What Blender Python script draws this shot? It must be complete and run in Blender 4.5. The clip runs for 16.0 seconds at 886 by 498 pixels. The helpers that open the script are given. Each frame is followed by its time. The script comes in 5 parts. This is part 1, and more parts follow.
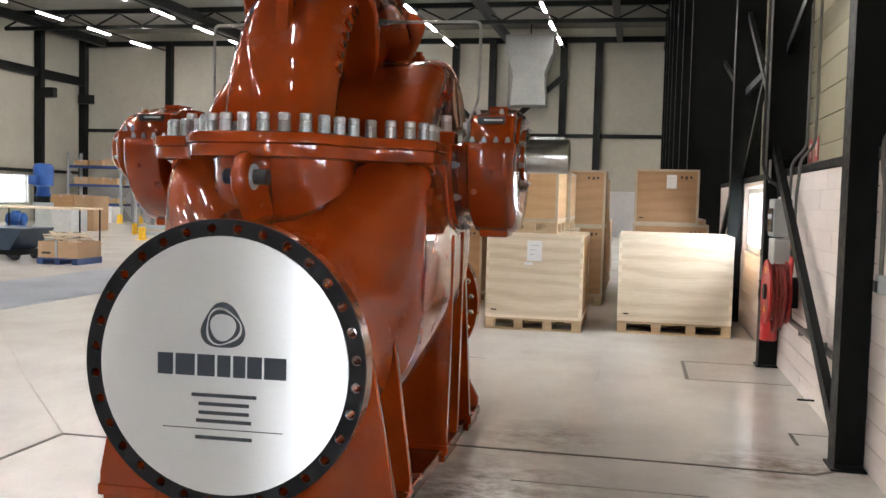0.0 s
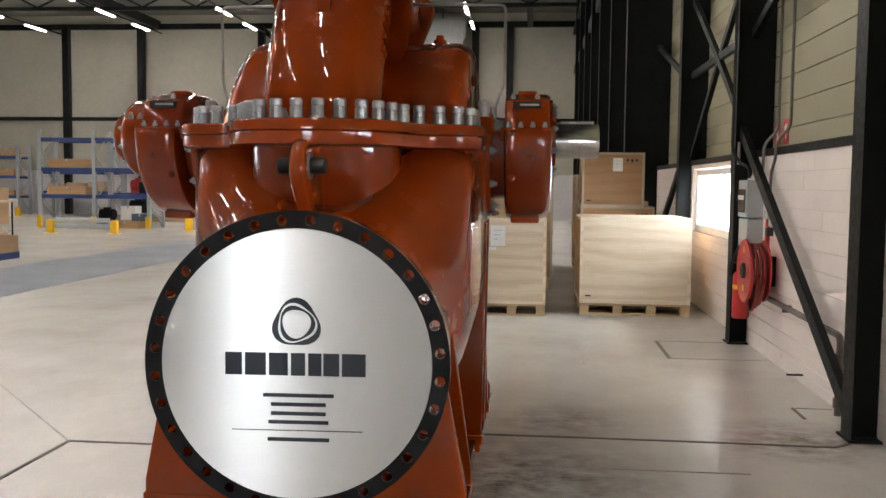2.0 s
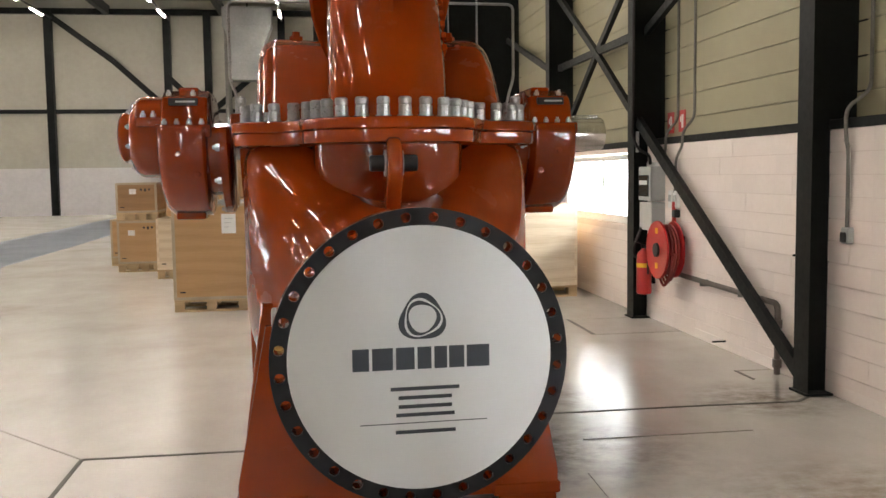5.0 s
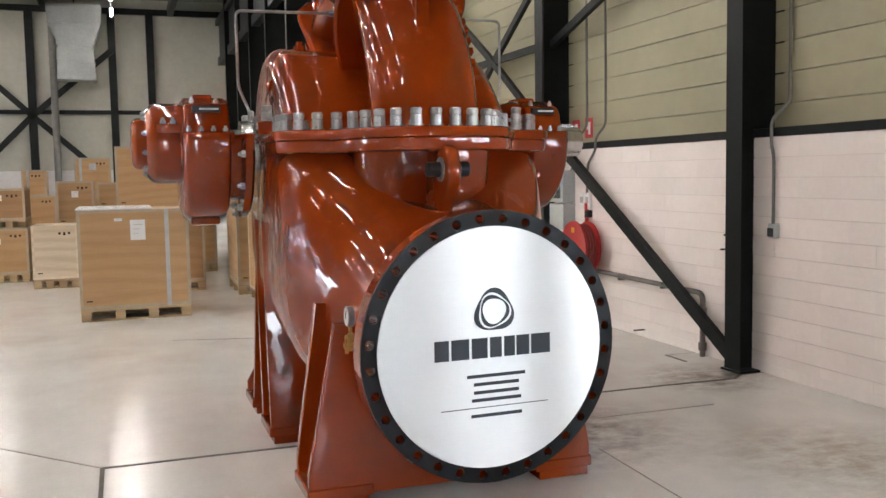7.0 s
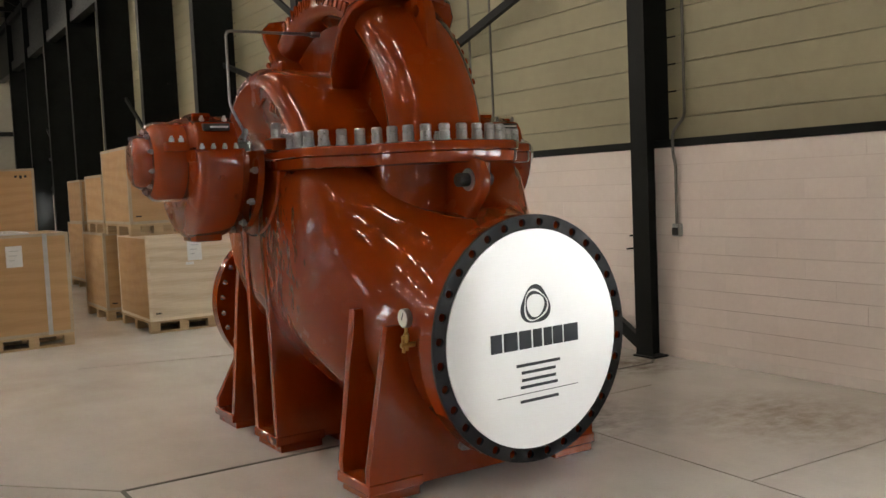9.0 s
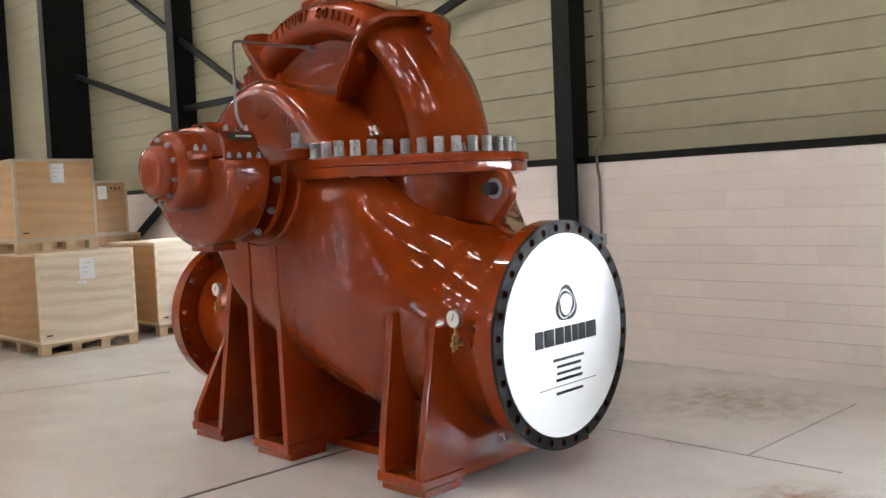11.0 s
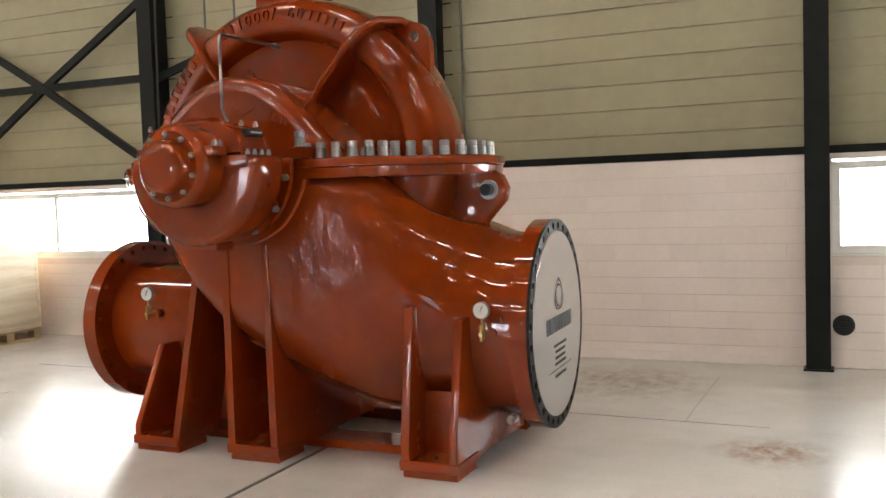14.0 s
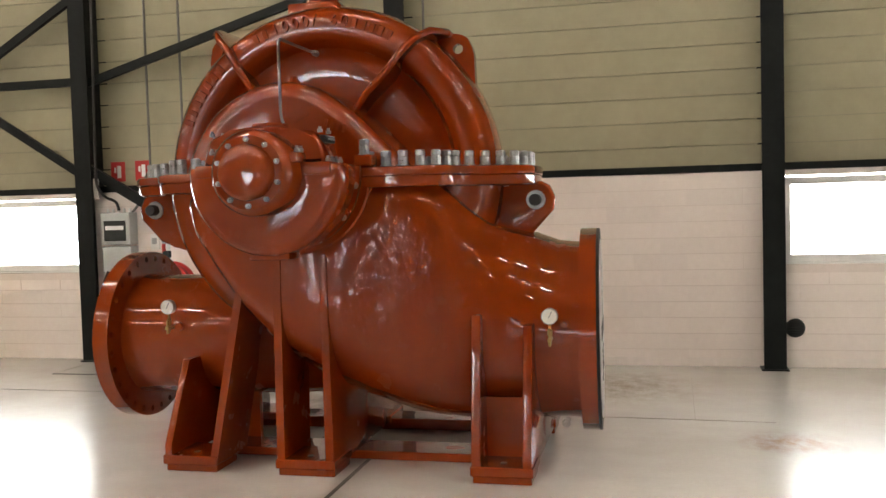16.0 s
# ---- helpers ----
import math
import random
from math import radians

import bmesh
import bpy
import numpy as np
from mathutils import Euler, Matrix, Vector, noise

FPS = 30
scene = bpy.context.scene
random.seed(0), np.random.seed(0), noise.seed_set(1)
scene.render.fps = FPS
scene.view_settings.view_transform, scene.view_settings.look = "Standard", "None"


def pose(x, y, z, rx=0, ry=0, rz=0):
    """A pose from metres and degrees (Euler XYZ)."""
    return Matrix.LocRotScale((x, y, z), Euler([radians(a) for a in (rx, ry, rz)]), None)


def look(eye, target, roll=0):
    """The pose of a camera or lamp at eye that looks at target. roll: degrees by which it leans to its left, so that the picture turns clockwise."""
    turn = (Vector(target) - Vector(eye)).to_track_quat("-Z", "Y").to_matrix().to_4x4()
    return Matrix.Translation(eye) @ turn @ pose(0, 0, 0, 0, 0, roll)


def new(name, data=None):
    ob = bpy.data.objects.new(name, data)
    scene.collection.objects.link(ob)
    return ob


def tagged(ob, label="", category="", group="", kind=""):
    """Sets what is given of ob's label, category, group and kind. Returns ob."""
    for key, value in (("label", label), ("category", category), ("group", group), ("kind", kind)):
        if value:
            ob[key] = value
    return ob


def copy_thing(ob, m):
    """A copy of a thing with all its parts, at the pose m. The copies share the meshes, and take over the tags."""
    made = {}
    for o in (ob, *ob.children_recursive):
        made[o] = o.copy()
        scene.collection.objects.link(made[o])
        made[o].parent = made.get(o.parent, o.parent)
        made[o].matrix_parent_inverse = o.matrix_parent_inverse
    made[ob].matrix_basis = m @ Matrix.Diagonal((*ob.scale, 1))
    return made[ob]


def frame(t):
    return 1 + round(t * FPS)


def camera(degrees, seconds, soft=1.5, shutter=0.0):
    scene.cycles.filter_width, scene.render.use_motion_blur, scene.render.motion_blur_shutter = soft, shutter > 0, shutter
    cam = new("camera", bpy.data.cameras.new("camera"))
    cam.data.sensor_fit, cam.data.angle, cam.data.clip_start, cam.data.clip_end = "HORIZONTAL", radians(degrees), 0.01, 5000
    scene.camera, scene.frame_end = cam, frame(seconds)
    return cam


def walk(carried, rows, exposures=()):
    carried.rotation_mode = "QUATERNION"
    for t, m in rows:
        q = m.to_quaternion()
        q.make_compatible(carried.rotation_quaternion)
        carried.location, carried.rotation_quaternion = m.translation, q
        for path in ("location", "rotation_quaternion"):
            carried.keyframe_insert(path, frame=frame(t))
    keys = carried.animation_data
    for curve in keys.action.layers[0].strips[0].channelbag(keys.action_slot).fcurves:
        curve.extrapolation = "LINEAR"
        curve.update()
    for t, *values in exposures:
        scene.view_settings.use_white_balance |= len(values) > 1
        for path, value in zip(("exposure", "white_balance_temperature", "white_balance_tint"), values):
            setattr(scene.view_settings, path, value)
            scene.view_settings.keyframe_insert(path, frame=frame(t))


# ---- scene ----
cam = camera(51.4, 16.0)
PATH = [
    (0, (-0.038, 0.083, 1.416), (-0.45, 2.038, 1.305), 1.5),
    (0.5, (-0.228, 0.101, 1.407), (-0.558, 2.069, 1.282), 0.9),
    (1, (-0.384, 0.083, 1.419), (-0.658, 2.059, 1.268), 0.6),
    (1.5, (-0.556, 0.088, 1.412), (-0.788, 2.069, 1.262), 0.7),
    (2, (-0.738, 0.062, 1.412), (-0.933, 2.048, 1.273), 0.6),
    (2.5, (-0.906, 0.062, 1.418), (-1.048, 2.052, 1.278), 0.5),
    (3, (-1.088, 0.089, 1.41), (-1.153, 2.083, 1.272), 0.7),
    (3.5, (-1.308, 0.045, 1.417), (-1.286, 2.04, 1.277), 0.6),
    (4, (-1.563, -0.06, 1.431), (-1.463, 1.932, 1.282), 0.0),
    (6.5, (-2.767, -0.069, 1.445), (-2.208, 1.843, 1.275), -0.9),
    (7, (-3.083, -0.139, 1.463), (-2.429, 1.744, 1.301), -1.0),
    (7.5, (-3.367, -0.104, 1.453), (-2.61, 1.742, 1.311), -1.4),
    (8, (-3.711, -0.069, 1.455), (-2.83, 1.722, 1.322), -1.9),
    (8.5, (-4.017, 0.004, 1.457), (-3.024, 1.735, 1.323), -2.3),
    (9, (-4.292, 0.058, 1.465), (-3.212, 1.735, 1.326), -2.5),
    (11.5, (-5.631, 0.803, 1.455), (-4.126, 2.116, 1.342), -2.4),
    (12, (-5.893, 0.993, 1.473), (-4.314, 2.216, 1.358), -2.2),
    (12.5, (-6.094, 1.162, 1.455), (-4.454, 2.301, 1.344), -2.1),
    (13, (-6.293, 1.414, 1.485), (-4.578, 2.433, 1.353), -2.2),
    (13.5, (-6.449, 1.670, 1.477), (-4.674, 2.580, 1.346), -2.1),
    (14, (-6.573, 1.928, 1.474), (-4.749, 2.739, 1.353), -1.9),
    (14.5, (-6.678, 2.217, 1.467), (-4.812, 2.931, 1.363), -1.7),
    (15, (-6.798, 2.510, 1.476), (-4.899, 3.129, 1.378), -1.7),
    (15.5, (-6.905, 2.778, 1.479), (-4.984, 3.323, 1.382), -1.6),
    (16, (-7.036, 3.104, 1.473), (-5.091, 3.560, 1.376), -1.6),
]
walk(cam, [(t, look(eye, target, roll)) for t, eye, target, roll in PATH],
     [(0.0, 0.28, 6400, 14), (1.5, -0.17, 6600, 14), (3.3, -0.05, 6800, 14), (4.1, -0.05, 7300, 14), (6.5, 0.28, 6400, 14), (7.0, 0.27, 6400, 14), (8.0, -0.47, 6500, 14), (9.0, -0.53, 7300, 14), (11.5, 0.15, 6300, 14), (12.5, 0.04, 6800, 14), (14.5, 0.0, 7100, 14), (16.0, -0.02, 7300, 14)])

# ---- light ----
world = bpy.data.worlds.new("sky")
scene.world = world
world.use_nodes = True
_wn = world.node_tree.nodes
_sky = _wn.new("ShaderNodeTexSky")
_sky.sky_type = "NISHITA"
_sky.sun_disc = False
_sky.sun_elevation, _sky.sun_rotation = radians(60), radians(0)
_bg = next(n for n in _wn if n.type == "BACKGROUND")
_bg.inputs["Strength"].default_value = 0.15
world.node_tree.links.new(_sky.outputs["Color"], _bg.inputs["Color"])
_sd = bpy.data.lights.new("sun", "SUN")
_sd.energy, _sd.angle, _sd.color = 1.2, radians(12), (1.0, 0.96, 0.90)
_sun = new("sun", _sd)
_sun.matrix_world = look((0, 8, 14), (0, 0, 0))
scene.view_settings.exposure = 0.0
LAMP_POWER = 130.0
DAY_GLOW = 20.0

# ---- materials ----
def nodes_of(name):
    m = bpy.data.materials.new(name)
    m.use_nodes = True
    nt = m.node_tree
    bsdf = next(n for n in nt.nodes if n.type == "BSDF_PRINCIPLED")
    return m, nt, bsdf


def noise_node(nt, scale, detail=4.0, rough=0.55, coord=None, stretch=None):
    n = nt.nodes.new("ShaderNodeTexNoise")
    n.inputs["Scale"].default_value = scale
    n.inputs["Detail"].default_value = detail
    n.inputs["Roughness"].default_value = rough
    src = coord
    if src is None:
        src = nt.nodes.new("ShaderNodeNewGeometry").outputs["Position"]
    if stretch:
        mp = nt.nodes.new("ShaderNodeMapping")
        mp.inputs["Scale"].default_value = stretch
        nt.links.new(src, mp.inputs["Vector"])
        src = mp.outputs["Vector"]
    nt.links.new(src, n.inputs["Vector"])
    return n.outputs["Fac"]


def ramp(nt, fac, c0, c1, p0=0.35, p1=0.65):
    r = nt.nodes.new("ShaderNodeValToRGB")
    r.color_ramp.elements[0].position, r.color_ramp.elements[1].position = p0, p1
    r.color_ramp.elements[0].color = (*c0, 1)
    r.color_ramp.elements[1].color = (*c1, 1)
    nt.links.new(fac, r.inputs["Fac"])
    return r.outputs["Color"]


def spread(nt, fac, lo, hi, f0=0.3, f1=0.7):
    r = nt.nodes.new("ShaderNodeMapRange")
    for k, v in (("From Min", f0), ("From Max", f1), ("To Min", lo), ("To Max", hi)):
        r.inputs[k].default_value = v
    nt.links.new(fac, r.inputs["Value"])
    return r.outputs["Result"]


def mixed(nt, a, b, fac, mode="MIX"):
    m = nt.nodes.new("ShaderNodeMix")
    m.data_type, m.blend_type = "RGBA", mode
    for key, v in (("Factor", fac), ("A", a), ("B", b)):
        sock = next(i for i in m.inputs if i.name == key and (i.type == "VALUE" if key == "Factor" else i.type == "RGBA"))
        if isinstance(v, (int, float)):
            sock.default_value = v
        elif isinstance(v, tuple):
            sock.default_value = (*v, 1)
        else:
            nt.links.new(v, sock)
    return next(o for o in m.outputs if o.type == "RGBA")


def bump(nt, bsdf, fac, strength, dist, chain=None):
    b = nt.nodes.new("ShaderNodeBump")
    b.inputs["Strength"].default_value, b.inputs["Distance"].default_value = strength, dist
    nt.links.new(fac, b.inputs["Height"])
    if chain:
        nt.links.new(chain, b.inputs["Normal"])
    nt.links.new(b.outputs["Normal"], bsdf.inputs["Normal"])
    return b.outputs["Normal"]


def surface(name, c0, c1, scale=3.0, rough=(0.4, 0.6), metal=0.0, relief=0.0, relief_scale=40.0, relief_dist=0.01,
            stretch=None, coat=0.0, per_piece=0.0, local=False):
    """A painted, metal or mineral surface: two colours over two scales, roughness range, fine relief."""
    m, nt, bsdf = nodes_of(name)
    co = nt.nodes.new("ShaderNodeTexCoord").outputs["Object"] if local else None
    big = noise_node(nt, scale, 5, 0.6, co, stretch)
    small = noise_node(nt, scale * 9, 4, 0.6, co, stretch)
    col = mixed(nt, ramp(nt, big, c0, c1), ramp(nt, small, c0, c1), 0.4)
    if per_piece:
        info = nt.nodes.new("ShaderNodeObjectInfo").outputs["Random"]
        hs = nt.nodes.new("ShaderNodeHueSaturation")
        nt.links.new(spread(nt, info, 1 - per_piece, 1 + per_piece, 0, 1), hs.inputs["Value"])
        nt.links.new(col, hs.inputs["Color"])
        col = hs.outputs["Color"]
    nt.links.new(col, bsdf.inputs["Base Color"])
    nt.links.new(spread(nt, small, rough[0], rough[1]), bsdf.inputs["Roughness"])
    bsdf.inputs["Metallic"].default_value = metal
    bsdf.inputs["Coat Weight"].default_value = coat
    bsdf.inputs["Coat Roughness"].default_value = 0.06
    if relief:
        bump(nt, bsdf, noise_node(nt, relief_scale, 4, 0.55, co, stretch), relief, relief_dist)
    return m


def casting_paint():
    """Gloss red-orange enamel over a sand casting: long waves, orange peel, a few runs."""
    m, nt, bsdf = nodes_of("orange_enamel")
    big = noise_node(nt, 1.6, 4, 0.55)
    col = ramp(nt, big, (0.185, 0.0222, 0.0024), (0.25, 0.0365, 0.0034))
    nt.links.new(col, bsdf.inputs["Base Color"])
    nt.links.new(spread(nt, noise_node(nt, 6, 4), 0.16, 0.30), bsdf.inputs["Roughness"])
    bsdf.inputs["Specular IOR Level"].default_value = 0.05
    bsdf.inputs["Coat Weight"].default_value = 0.85
    bsdf.inputs["Coat Roughness"].default_value = 0.02
    geo = nt.nodes.new("ShaderNodeNewGeometry").outputs["Position"]
    a = bump(nt, bsdf, noise_node(nt, 5, 2, 0.5), 0.10, 0.02)
    bump(nt, bsdf, noise_node(nt, 38, 3, 0.55), 0.16, 0.006, a)
    # hand-filled lumps on the casing's flank and under the bearing, fading out round two spots
    heap = None
    for centre, reach in (((-2.36, 4.48, 1.18), 0.44), ((-2.40, 4.60, 0.90), 0.30)):
        dist = nt.nodes.new("ShaderNodeVectorMath")
        dist.operation = "DISTANCE"
        dist.inputs[1].default_value = centre
        nt.links.new(geo, dist.inputs[0])
        near_it = spread(nt, dist.outputs["Value"], 1.0, 0.0, reach * 0.35, reach)
        if heap is None:
            heap = near_it
        else:
            mx = nt.nodes.new("ShaderNodeMath")
            mx.operation = "MAXIMUM"
            nt.links.new(heap, mx.inputs[0])
            nt.links.new(near_it, mx.inputs[1])
            heap = mx.outputs[0]
    lumps = nt.nodes.new("ShaderNodeMath")
    lumps.operation = "MULTIPLY"
    nt.links.new(heap, lumps.inputs[0])
    nt.links.new(noise_node(nt, 5.5, 3, 0.5, None, (1, 1.3, 0.8)), lumps.inputs[1])
    wave = nt.nodes.new("ShaderNodeBump")
    wave.inputs["Strength"].default_value, wave.inputs["Distance"].default_value = 0.14, 0.014
    nt.links.new(noise_node(nt, 7, 2, 0.45), wave.inputs["Height"])
    fill = nt.nodes.new("ShaderNodeBump")
    fill.inputs["Strength"].default_value, fill.inputs["Distance"].default_value = 1.0, 0.055
    nt.links.new(lumps.outputs[0], fill.inputs["Height"])
    nt.links.new(fill.outputs["Normal"], wave.inputs["Normal"])
    nt.links.new(wave.outputs["Normal"], bsdf.inputs["Coat Normal"])
    return m


def brushed_cover():
    m, nt, bsdf = nodes_of("brushed_steel_cover")
    g = noise_node(nt, 6, 5, 0.7, None, (1.0, 1.0, 90.0))
    nt.links.new(ramp(nt, g, (0.71, 0.71, 0.71), (0.735, 0.735, 0.735)), bsdf.inputs["Base Color"])
    bsdf.inputs["Metallic"].default_value = 0.88
    nt.links.new(spread(nt, g, 0.30, 0.315), bsdf.inputs["Roughness"])
    bsdf.inputs["Anisotropic"].default_value = 1.0
    tg = nt.nodes.new("ShaderNodeTangent")
    tg.direction_type, tg.axis = "RADIAL", "Z"
    nt.links.new(tg.outputs["Tangent"], bsdf.inputs["Tangent"])
    bsdf.inputs["Anisotropic Rotation"].default_value = 0.25
    return m


def wood(name, c0, c1, per_piece=0.12, rough=(0.55, 0.75)):
    """Plywood: long bent grain on the object's own x, softened by noise."""
    m, nt, bsdf = nodes_of(name)
    co = nt.nodes.new("ShaderNodeTexCoord").outputs["Object"]
    warp = noise_node(nt, 1.1, 3, 0.5, co, (0.5, 0.5, 1.6))
    w = nt.nodes.new("ShaderNodeTexWave")
    w.wave_type, w.bands_direction = "BANDS", "Z"
    w.inputs["Scale"].default_value, w.inputs["Distortion"].default_value = 1.5, 16.0
    w.inputs["Detail"].default_value, w.inputs["Detail Scale"].default_value = 2.0, 0.45
    mp = nt.nodes.new("ShaderNodeMapping")
    mp.inputs["Scale"].default_value = (0.55, 0.55, 1.5)
    add = nt.nodes.new("ShaderNodeVectorMath")
    info = nt.nodes.new("ShaderNodeObjectInfo").outputs["Random"]
    nt.links.new(co, add.inputs[0])
    cx = nt.nodes.new("ShaderNodeCombineXYZ")
    nt.links.new(spread(nt, info, 0, 9, 0, 1), cx.inputs[2])
    nt.links.new(cx.outputs[0], add.inputs[1])
    nt.links.new(add.outputs[0], mp.inputs["Vector"])
    nt.links.new(mp.outputs["Vector"], w.inputs["Vector"])
    grain = ramp(nt, w.outputs["Fac"], c0, c1, 0.1, 0.7)
    fine = ramp(nt, noise_node(nt, 30, 3, 0.6, co, (0.15, 0.15, 3.0)), c0, c1, 0.3, 0.7)
    col = mixed(nt, mixed(nt, grain, fine, 0.55), ramp(nt, warp, c0, c1), 0.35)
    hs = nt.nodes.new("ShaderNodeHueSaturation")
    nt.links.new(spread(nt, info, 1 - per_piece, 1 + per_piece, 0, 1), hs.inputs["Value"])
    nt.links.new(col, hs.inputs["Color"])
    nt.links.new(hs.outputs["Color"], bsdf.inputs["Base Color"])
    nt.links.new(spread(nt, noise_node(nt, 8, 3, 0.5, co), *rough), bsdf.inputs["Roughness"])
    bump(nt, bsdf, w.outputs["Fac"], 0.08, 0.003)
    return m


def concrete_floor():
    m, nt, bsdf = nodes_of("sealed_concrete")
    a = noise_node(nt, 0.9, 6, 0.68)
    b = noise_node(nt, 3.1, 6, 0.7, None, (1.0, 0.45, 1.0))
    c = noise_node(nt, 45, 4, 0.6)
    col = mixed(nt, (0.80, 0.785, 0.745), (0.46, 0.435, 0.39), a)
    col = mixed(nt, col, mixed(nt, (0.80, 0.78, 0.735), (0.40, 0.37, 0.32), b), 0.5)
    col = mixed(nt, col, mixed(nt, (0.52, 0.50, 0.47), (0.74, 0.73, 0.70), c), 0.25)
    # faint brown scuffs where the broad noise peaks
    pw = nt.nodes.new("ShaderNodeMath")
    pw.operation = "POWER"
    nt.links.new(noise_node(nt, 0.8, 3, 0.6), pw.inputs[0])
    pw.inputs[1].default_value = 3.0
    col = mixed(nt, col, (0.30, 0.235, 0.165), pw.outputs[0])
    # dark oily stains beside the pump's feet, the first also painting in its shadow, and a rusty patch out on the slab
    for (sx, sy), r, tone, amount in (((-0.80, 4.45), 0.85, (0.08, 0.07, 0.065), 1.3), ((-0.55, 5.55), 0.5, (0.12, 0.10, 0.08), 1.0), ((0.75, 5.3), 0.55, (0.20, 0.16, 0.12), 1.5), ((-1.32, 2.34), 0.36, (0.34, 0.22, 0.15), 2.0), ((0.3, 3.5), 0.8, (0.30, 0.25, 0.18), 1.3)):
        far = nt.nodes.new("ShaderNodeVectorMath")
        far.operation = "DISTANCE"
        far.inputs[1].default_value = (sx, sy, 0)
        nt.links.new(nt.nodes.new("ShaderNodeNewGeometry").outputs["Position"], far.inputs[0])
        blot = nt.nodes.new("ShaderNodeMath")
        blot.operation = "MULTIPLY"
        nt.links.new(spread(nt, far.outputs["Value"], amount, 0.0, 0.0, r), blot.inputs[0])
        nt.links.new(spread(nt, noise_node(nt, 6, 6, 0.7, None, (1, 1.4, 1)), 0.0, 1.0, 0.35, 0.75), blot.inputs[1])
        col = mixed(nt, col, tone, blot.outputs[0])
    nt.links.new(col, bsdf.inputs["Base Color"])
    bsdf.inputs["Roughness"].default_value = 0.23
    bump(nt, bsdf, c, 0.05, 0.003)
    return m


def glow(name, colour, strength):
    m, nt, bsdf = nodes_of(name)
    bsdf.inputs["Base Color"].default_value = (0.8, 0.8, 0.8, 1)
    bsdf.inputs["Emission Color"].default_value = (*colour, 1)
    bsdf.inputs["Emission Strength"].default_value = strength
    return m


def glass(name):
    m, nt, bsdf = nodes_of(name)
    bsdf.inputs["Base Color"].default_value = (0.95, 0.98, 1, 1)
    bsdf.inputs["Roughness"].default_value = 0.02
    bsdf.inputs["Transmission Weight"].default_value = 1.0
    bsdf.inputs["IOR"].default_value = 1.05
    return m


ENAMEL = casting_paint()
COVER = brushed_cover()
FLOOR = concrete_floor()
BLACK_PAINT = surface("black_flange_paint", (0.003, 0.003, 0.004), (0.006, 0.006, 0.007), 6, (0.4, 0.55), relief=0.1)
BLACK_PAINT.node_tree.nodes["Principled BSDF"].inputs["Specular IOR Level"].default_value = 0.2
INK = surface("dark_blue_print", (0.008, 0.012, 0.02), (0.012, 0.017, 0.028), 5, (0.35, 0.5))
ZINC = surface("zinc_plated_steel", (0.27, 0.27, 0.265), (0.42, 0.42, 0.41), 14, (0.25, 0.42), metal=0.9, relief=0.08, relief_scale=60)
SHAFT = surface("turned_steel", (0.62, 0.62, 0.62), (0.78, 0.78, 0.78), 4, (0.12, 0.25), metal=1.0, relief=0.05, relief_scale=50, stretch=(12, 1, 1))
BRASS = surface("brass", (0.42, 0.27, 0.08), (0.55, 0.38, 0.14), 10, (0.25, 0.4), metal=0.9)
STEEL_DARK = surface("anthracite_steel_paint", (0.005, 0.006, 0.006), (0.010, 0.012, 0.012), 2.5, (0.38, 0.55), relief=0.06)
STEEL_DARK.node_tree.nodes["Principled BSDF"].inputs["Specular IOR Level"].default_value = 0.15
STEEL_BLUE = surface("blue_grey_steel_paint", (0.05, 0.09, 0.13), (0.07, 0.12, 0.17), 2.5, (0.4, 0.55))
BLOCK = surface("white_painted_block", (0.80, 0.715, 0.665), (0.86, 0.78, 0.73), 2.2, (0.55, 0.75), relief=0.25, relief_scale=45, relief_dist=0.004, per_piece=0.03)
MORTAR = surface("painted_mortar", (0.70, 0.615, 0.565), (0.78, 0.69, 0.64), 3, (0.7, 0.85), relief=0.2)
PANEL = surface("cream_wall_panel", (0.29, 0.265, 0.17), (0.355, 0.325, 0.215), 0.9, (0.5, 0.7), relief=0.10, relief_scale=6, relief_dist=0.01, per_piece=0.035)
PANEL_GAP = surface("panel_joint", (0.24, 0.22, 0.15), (0.29, 0.265, 0.185), 2, (0.7, 0.8))
HALL_WALL = surface("pale_wall_panel", (0.35, 0.335, 0.28), (0.42, 0.405, 0.345), 0.6, (0.5, 0.7), relief=0.06, relief_scale=5)
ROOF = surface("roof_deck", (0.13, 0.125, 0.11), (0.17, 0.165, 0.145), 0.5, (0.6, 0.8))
PLINTH = surface("grey_white_plinth", (0.78, 0.71, 0.66), (0.86, 0.79, 0.74), 2.5, (0.6, 0.8), relief=0.15)
PLY_PALE = wood("pale_pine_plywood", (0.58, 0.45, 0.30), (0.84, 0.74, 0.59))
PLY_TAN = wood("tan_plywood", (0.40, 0.235, 0.105), (0.52, 0.325, 0.16))
PLY_BROWN = wood("brown_plywood", (0.28, 0.155, 0.07), (0.38, 0.22, 0.105))
PALLET = wood("rough_pallet_wood", (0.34, 0.23, 0.12), (0.50, 0.36, 0.21))
EDGE = surface("galvanised_edge_strip", (0.38, 0.39, 0.40), (0.52, 0.53, 0.54), 8, (0.35, 0.5), metal=0.6)
PAPER = surface("white_paper", (0.72, 0.72, 0.72), (0.80, 0.80, 0.80), 6, (0.6, 0.8))
PRINT = surface("black_stencil_ink", (0.02, 0.02, 0.02), (0.04, 0.035, 0.03), 9, (0.6, 0.8))
RED = surface("signal_red_paint", (0.44, 0.018, 0.018), (0.54, 0.028, 0.025), 5, (0.28, 0.42))
RED_RUBBER = surface("red_rubber_hose", (0.20, 0.025, 0.02), (0.28, 0.035, 0.03), 9, (0.5, 0.7))
